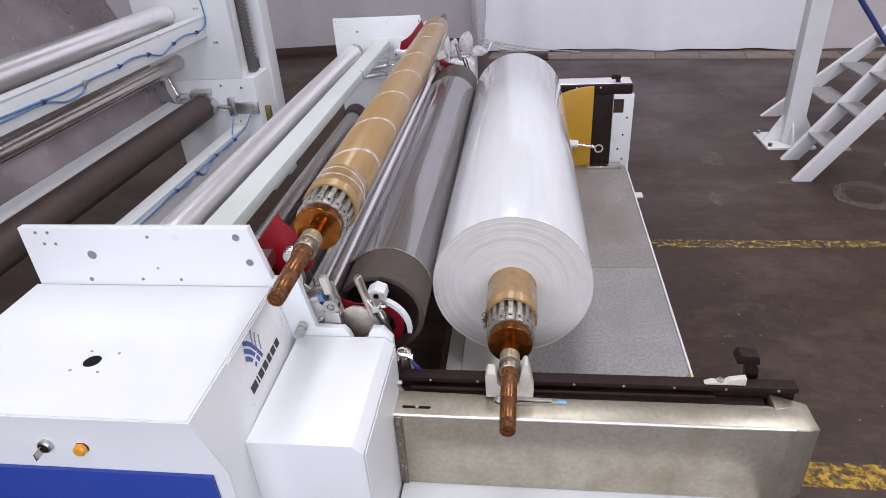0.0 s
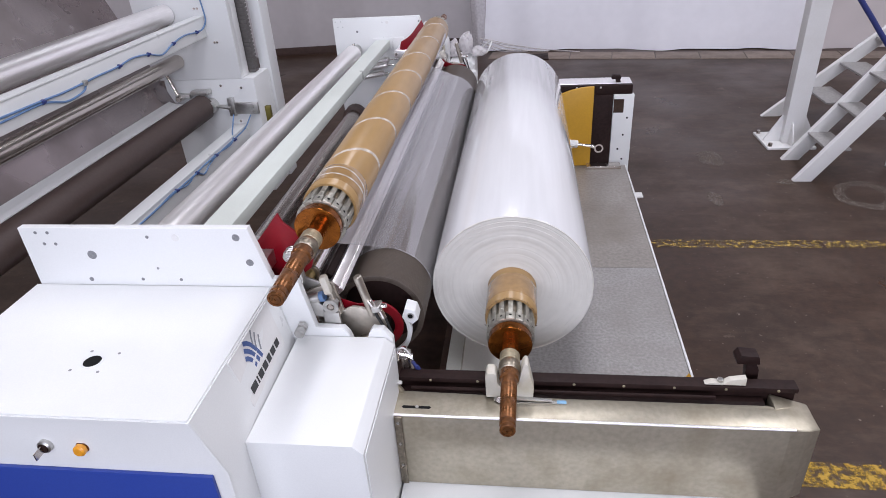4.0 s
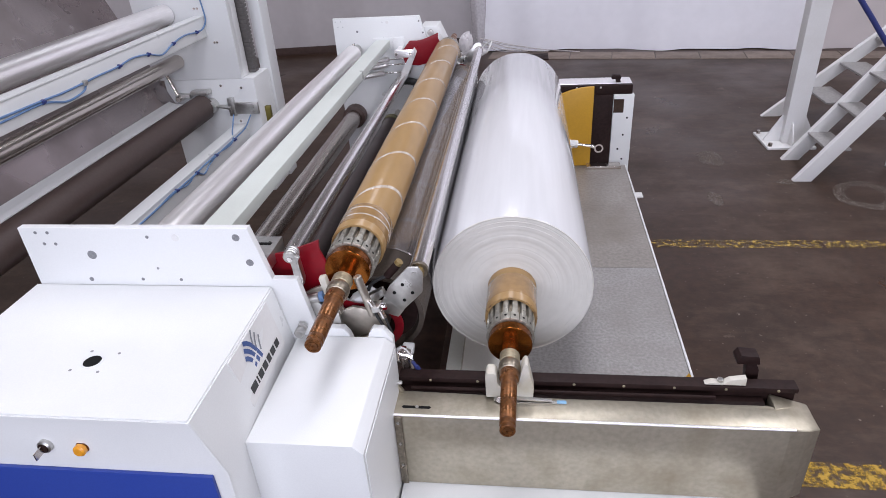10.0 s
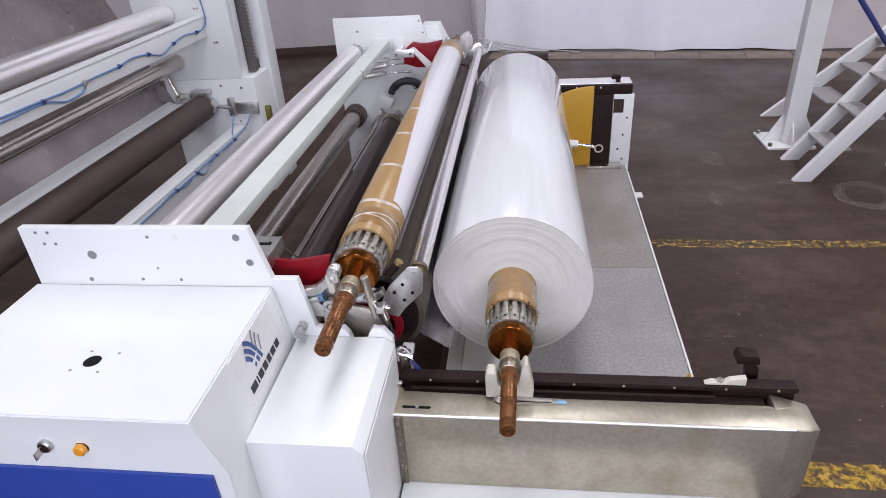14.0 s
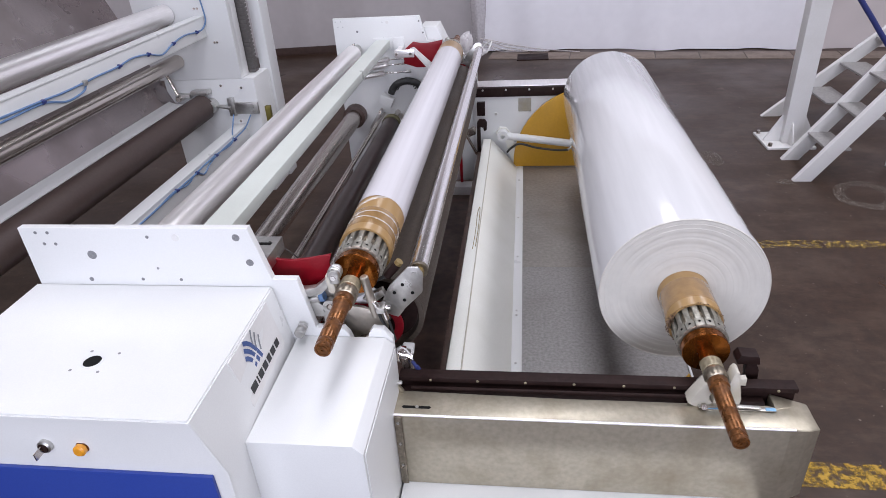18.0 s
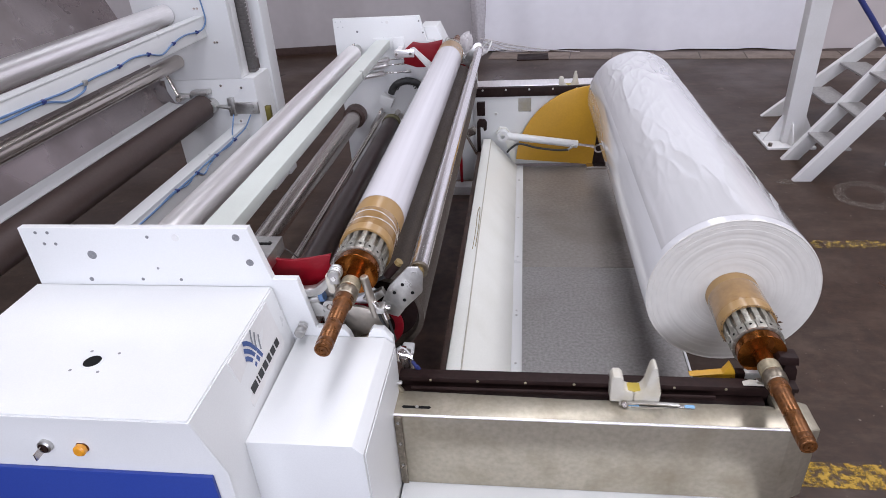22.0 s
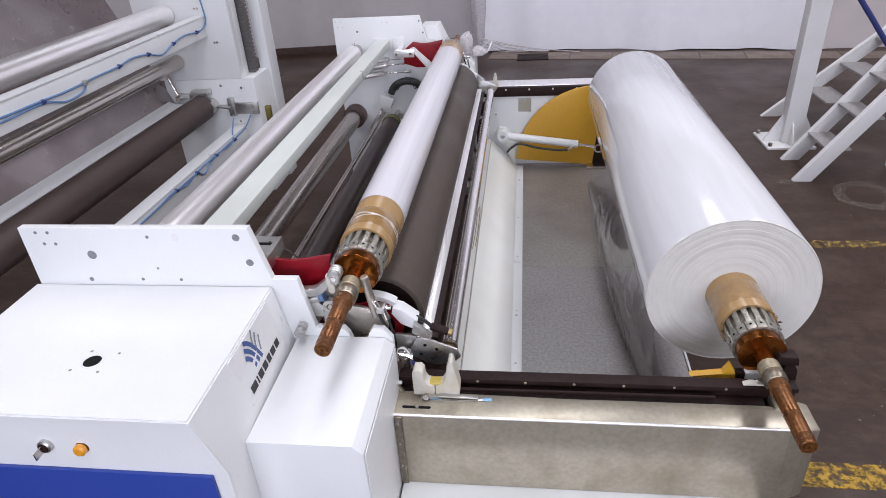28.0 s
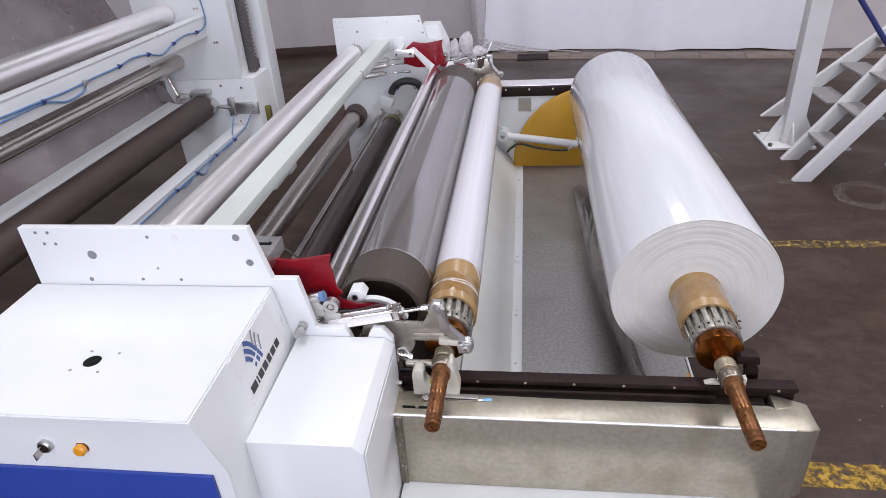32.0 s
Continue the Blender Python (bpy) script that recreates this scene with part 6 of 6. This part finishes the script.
base_solid("loose_hose", tube(B(), [(-0.36, 4.95, 0.958), (-0.33, 4.98, 0.965), (-0.285, 5.0, 0.975), (-0.262, 5.02, 1.01), (-0.250, 5.06, 1.045), (-0.27, 5.12, 1.03), (-0.33, 5.14, 0.98), (-0.37, 5.13, 0.96)], 0.006, 10), GREYWHITE, "limp white hose curving off the far housing", "hose", -0.36, 4.95, 0.951)
SPILL = line_mat((0.15, 0.122, 0.10), 0.33, 0.60, 26.0)
for cx, cy, rx, ry, r0 in ((2.45, 4.46, 0.20, 0.26, 0.62), (1.55, 5.2, 0.10, 0.16, 0.0), (1.40, 4.4, 0.05, 0.12, 0.0), (2.0, 4.7, 0.08, 0.05, 0.0)):
    bm = B()
    inner, outer = [], []
    for k in range(48):
        a = 2 * math.pi * k / 48
        w = 1 + 0.25 * noise.noise((math.cos(a) * 1.5 + cx, math.sin(a) * 1.5, cy))
        outer.append(bm.verts.new((cx + rx * w * math.cos(a), cy + ry * w * math.sin(a), 0.002)))
        inner.append(bm.verts.new((cx + rx * w * max(r0, .02) * math.cos(a), cy + ry * w * max(r0, .02) * math.sin(a), 0.002)))
    for k in range(48):
        j = (k + 1) % 48
        bm.faces.new((inner[k], outer[k], outer[j], inner[j]))
    base_solid("dried_spill", bm, SPILL, "pale dried cement spill on the brown floor", "stain", cx, cy, 0.002, "dried spills", "structure")

# wrinkled outer film on the finished roll
bm = B()
prev = None
for i in range(131):
    row = []
    for k in range(221):
        s, f = i / 130, k / 220
        a = radians(-58 + 116 * s)
        edge = min(1, min(s, 1 - s) * 5) * min(1, min(f, 1 - f) * 8)
        u, v = s * 2.2 + f * 1.4, f * 4.0 - s * 1.6
        bend = 0.5 * noise.noise((u * 1.1, v * 0.8, 9.0))
        ridge = max(0, 1 - 2.6 * abs(noise.noise((u * 2.3 + bend, v * 1.0, 2.0)))) ** 2
        small = max(0, 1 - 3.0 * abs(noise.noise((u * 5.0 - bend, v * 2.2 + bend, 5.0)))) ** 2
        calm = min(1, max(0, 0.5 + 1.6 * noise.noise((s * 2, f * 3, 7.0))))
        r = 0.2838 + 0.0006 + edge * calm * (0.0036 * ridge + 0.0022 * small)
        row.append(bm.verts.new((r * math.cos(a), 1.92 + 2.27 * f, r * math.sin(a))))
    if prev:
        for k in range(220):
            bm.faces.new((prev[k], prev[k + 1], row[k + 1], row[k]))
    prev = row
wrap = part("loose_wrap", bm, WRAPFILM, finished_roll, "wrinkled loose outer wrap of film")


def motions():
    # big roll: winding place, then carried out along the rails and lowered
    roll_x = [(0, -0.037), (14.5, -0.037), (16.3, -0.034), (16.5, -0.011), (17, 0.128), (17.5, 0.341), (18, 0.546), (18.2, 0.58), (18.5, 0.597), (19, 0.618), (20, 0.66),
              (20.9, 0.70), (21.3, 0.706), (30, 0.706), (30.2, 0.699), (30.5, 0.673), (31, 0.64), (31.5, 0.612), (32, 0.586)]
    walk(finished_roll, [(t, pose(x, 0, 0.857 - 0.012 * min(max((x - 0.4) / 0.2, 0), 1))) for t, x in roll_x])
    fork_x = [(0, -0.037), (14.5, -0.037), (16.3, -0.034), (16.5, -0.011), (17, 0.128), (17.5, 0.341), (18, 0.546), (18.2, 0.59), (18.5, 0.60), (21.2, 0.60), (21.5, 0.55),
              (22, 0.325), (22.5, 0.155), (23, -0.002), (23.5, -0.16), (23.8, -0.247), (24, -0.256), (32, -0.256)]
    walk(fork, [(t, pose(x, 1.46, 0.79)) for t, x in fork_x])
    walk(fork_back, [(t, pose(x, 4.68, 0.79)) for t, x in fork_x])
    # horns of the forks tip over when the roll passes, and rise again
    for f in (fork, fork_back):
        for ob in f.children:
            if ob.name.startswith("left_horn"):
                hub = (-0.064, 0.0, -0.016)
                walk(ob, [(t, pose(*hub) @ pose(0, 0, 0, 0, a, 0) @ pose(-hub[0], 0, -hub[2])) for t, a in ((0, 0), (17.85, 0), (18.0, 30), (18.15, 62), (18.4, 62), (21.25, 62), (21.4, 45), (21.58, 0), (32, 0))])
            elif ob.name.startswith("right_horn"):
                hub = (0.0, 0.0, -0.02)
                walk(ob, [(t, pose(0, 0, -d)) for t, d in ((0, 0), (17.95, 0), (18.15, 0.05), (18.4, 0.095), (21.25, 0.09), (21.4, 0.06), (21.58, 0), (32, 0))])
    # stop and catch lean out with the roll
    lean_x = [(0, 0), (18.0, 0), (18.2, 0.004), (18.5, 0.012), (19, 0.03), (20, 0.07), (20.9, 0.102), (21.3, 0.108), (30, 0.108), (30.2, 0.10), (30.5, 0.075), (31, 0.042), (31.5, 0.014), (32, 0.0)]
    for ob in (stop, stopf, lev):
        home = ob.location.copy()
        walk(ob, [(t, pose(home.x + d, home.y, home.z)) for t, d in lean_x])
    core_xz = [(0, -0.590, 1.263), (8.6, -0.590, 1.263), (8.8, -0.567, 1.23), (9, -0.542, 1.189), (9.5, -0.529, 1.144), (10, -0.520, 1.123), (13, -0.518, 1.123), (13.5, -0.504, 1.112),
               (14, -0.497, 1.111), (30, -0.497, 1.111), (30.2, -0.478, 1.1115), (30.5, -0.429, 1.108), (31, -0.321, 1.057), (31.5, -0.252, 0.977), (31.8, -0.237, 0.91), (32, -0.236, 0.862)]
    walk(new_core, [(t, pose(x, 0, z)) for t, x, z in core_xz])
    # shafts and drum turn while film is wound
    roll_turn = [(0.25 * k, 29.55 * k) for k in range(66)] + [(16.5, 1950), (16.75, 2000), (17, 2020), (17.5, 2088), (18, 2150), (18.5, 2186), (19, 2215), (20, 2270), (21, 2322), (21.8, 2340), (32, 2340)]
    walk(roll_shaft, [(t, pose(0, 0, 0, 0, -a, 0)) for t, a in roll_turn])
    core_turn = [(0, 0), (13.2, 0), (13.35, 20)] + [(13.5 + 0.16 * k, 60 + 60 * k) for k in range(115)] + [(32, 60 + 60 * 115.6)]
    walk(core_shaft, [(t, pose(0, 0, 0, 0, -a, 0)) for t, a in core_turn])
    walk(drum, [(0.32 * k, pose(-0.472, 3.08, 0.876, 0, 70 * k, 0)) for k in range(101)])
    # angles about the drum's axis, from the x axis
    arm_a = [(0, 186), (1.5, 168), (3, 149), (4.2, 130), (5.5, 109.1), (6, 101.5), (6.5, 92.9), (7, 83.6), (7.5, 75), (8, 65.6), (8.5, 57.6), (8.7, 57), (23.8, 57), (24, 55.5), (24.5, 45.3), (25, 35.2), (25.5, 27),
             (26.5, 5), (27.3, -13), (28.3, -13), (28.8, -18), (29.2, -28), (29.6, -46), (30, -95), (30.5, -150), (31, -154), (32, -154)]
    back = {27.3: 0.03, 28.3: 0.03, 28.8: 0.03, 29.2: 0.025, 29.6: 0.015, 26.5: 0.015}
    rows = []
    for t, a in arm_a:
        d = back.get(t, 0)
        rows.append((t, pose(-0.472 - d * math.cos(radians(a)), 0, 0.876 - d * math.sin(radians(a)), 0, 90 - a, 0)))
    walk(arm, rows)
    stirrup_a = [r for r in arm_a if r[0] < 26.6] + [(27.3, -12), (28, -14), (28.6, -28), (29, -32), (29.4, -36), (29.8, -45), (30, -49), (30.36, -50), (30.58, -100), (30.8, -142), (31, -146), (32, -146)]
    walk(stirrup, [(t, pose(-0.472, 0, 0.876, 0, 90 - a, 0)) for t, a in stirrup_a])
    tent_a = [r for r in arm_a if r[0] < 10] + [(13.5, 57), (13.8, 0), (14.1, -50), (14.4, -90), (32, -90)]
    walk(tent, [(t, pose(-0.472, 0, 0.876, 0, 90 - a, 0)) for t, a in tent_a])
    film_a = [(0, 0), (13.5, 0), (13.8, -60), (14.2, -130), (30, -130), (30.5, -108), (31, -80), (31.5, -40), (31.8, -12), (32, -4)]
    walk(film_web, [(t, pose(-0.472, 0, 0.876, 0, a, 0)) for t, a in film_a])
    grip_a = [(0, 100.5), (13, 100.5), (13.5, 97.6), (14, 96.1), (30, 96.1), (30.2, 91.5), (30.5, 79.5), (31, 50.2), (31.5, 24.7), (31.8, 8.2), (32, -3.4)]
    walk(grip, [(t, pose(-0.472, 0, 0.876, 0, 90 - a, 0)) for t, a in grip_a])
    # jaws close over the journals, and let go at the end
    jaw_a = [(0, -48), (12.0, -48), (12.15, -36), (12.4, -8), (12.6, -4), (13, -4), (14, -2), (31.6, 0), (32, -10)]
    for j in jaws:
        walk(j, [(t, pose(HINGE[0], 0, HINGE[1], 0, a, 0)) for t, a in jaw_a])
    cradle_a = [(0, -40), (8.5, -40), (8.7, -34), (9, -24), (9.3, -16), (9.5, -13.5), (10, -11.5), (10.5, -9), (11, -4), (11.5, -2), (12.4, 0), (32, 0)]
    walk(cradle, [(t, pose(-0.82, 0, 1.05, 0, a, 0)) for t, a in cradle_a])
    swing_a = [(0, 0), (8.5, 0), (8.65, 30), (8.8, 62), (9.0, 72), (9.8, 73), (10.1, 70), (10.3, 45), (10.5, 15), (10.8, 0), (32, 0)]
    walk(swing, [(t, pose(-0.777, 0, 1.11, 0, a, 0)) for t, a in swing_a])
    # film layers wind round the new core
    for k, sl in enumerate(sleeves):
        turn = -115 * k
        steps = max(1, 2 * k)
        rows = [(0, pose(0, 0, 0)), (13.6, pose(0, 0, 0))]
        for i in range(1, steps + 1):
            rows.append((13.6 + 0.75 * i / steps * (0.5 + 0.25 * k), pose(0, 0, 0, 0, turn * i / steps, 0)))
        rows.append((32, pose(0, 0, 0, 0, turn, 0)))
        walk(sl, rows)
    # the loose film end slips off the roll
    hang = pose(-0.272, 0, -0.06)
    tail_rows = [(0, 0.345, 0.31, 0), (23.1, 0.345, 0.31, 0), (23.4, 0.14, 0.24, 0), (23.6, 0.05, 0.14, 3), (23.85, 0.0, 0.02, 3), (24.1, 0.0, 0.0, 0), (24.5, 0.0, -0.01, -3), (25.5, 0.0, -0.02, -4), (27.5, 0.045, -0.05, -9), (29.8, 0.05, -0.06, -10), (31, 0.055, -0.06, -10), (32, 0.08, -0.08, -16)]
    walk(tail, [(t, pose(x, 0, z) @ hang @ pose(0, 0, 0, 0, a, 0) @ pose(0.272, 0, 0.06)) for t, x, z, a in tail_rows])
    # the loose wrap comes round with the roll and goes down again
    wrap_a = [(0, 285), (16.6, 285), (17.3, 320), (18.3, 360), (19, 395), (20, 435), (22.8, 465), (23.2, 490), (23.8, 540), (24.4, 590), (32, 600)]
    walk(wrap, [(t, pose(0, 0, 0, 0, -a, 0)) for t, a in wrap_a])
    # lowering arms lean with the roll that they carry
    walk(pawl, [(t, pose(d - 0.108, 0, -0.055 + 0.055 * min(1, d / 0.06))) for t, d in lean_x])
    lean = [(0, 0), (18.2, 0), (18.5, 0.3), (19, 1), (20, 2.8), (20.9, 4.8), (21.3, 5), (30, 5), (30.5, 3.5), (31, 2), (31.5, 0.8), (32, 0)]
    for ob in (sector,):
        walk(ob, [(t, pose(0.6, 0, 0, 0, a, 0)) for t, a in lean])


motions()
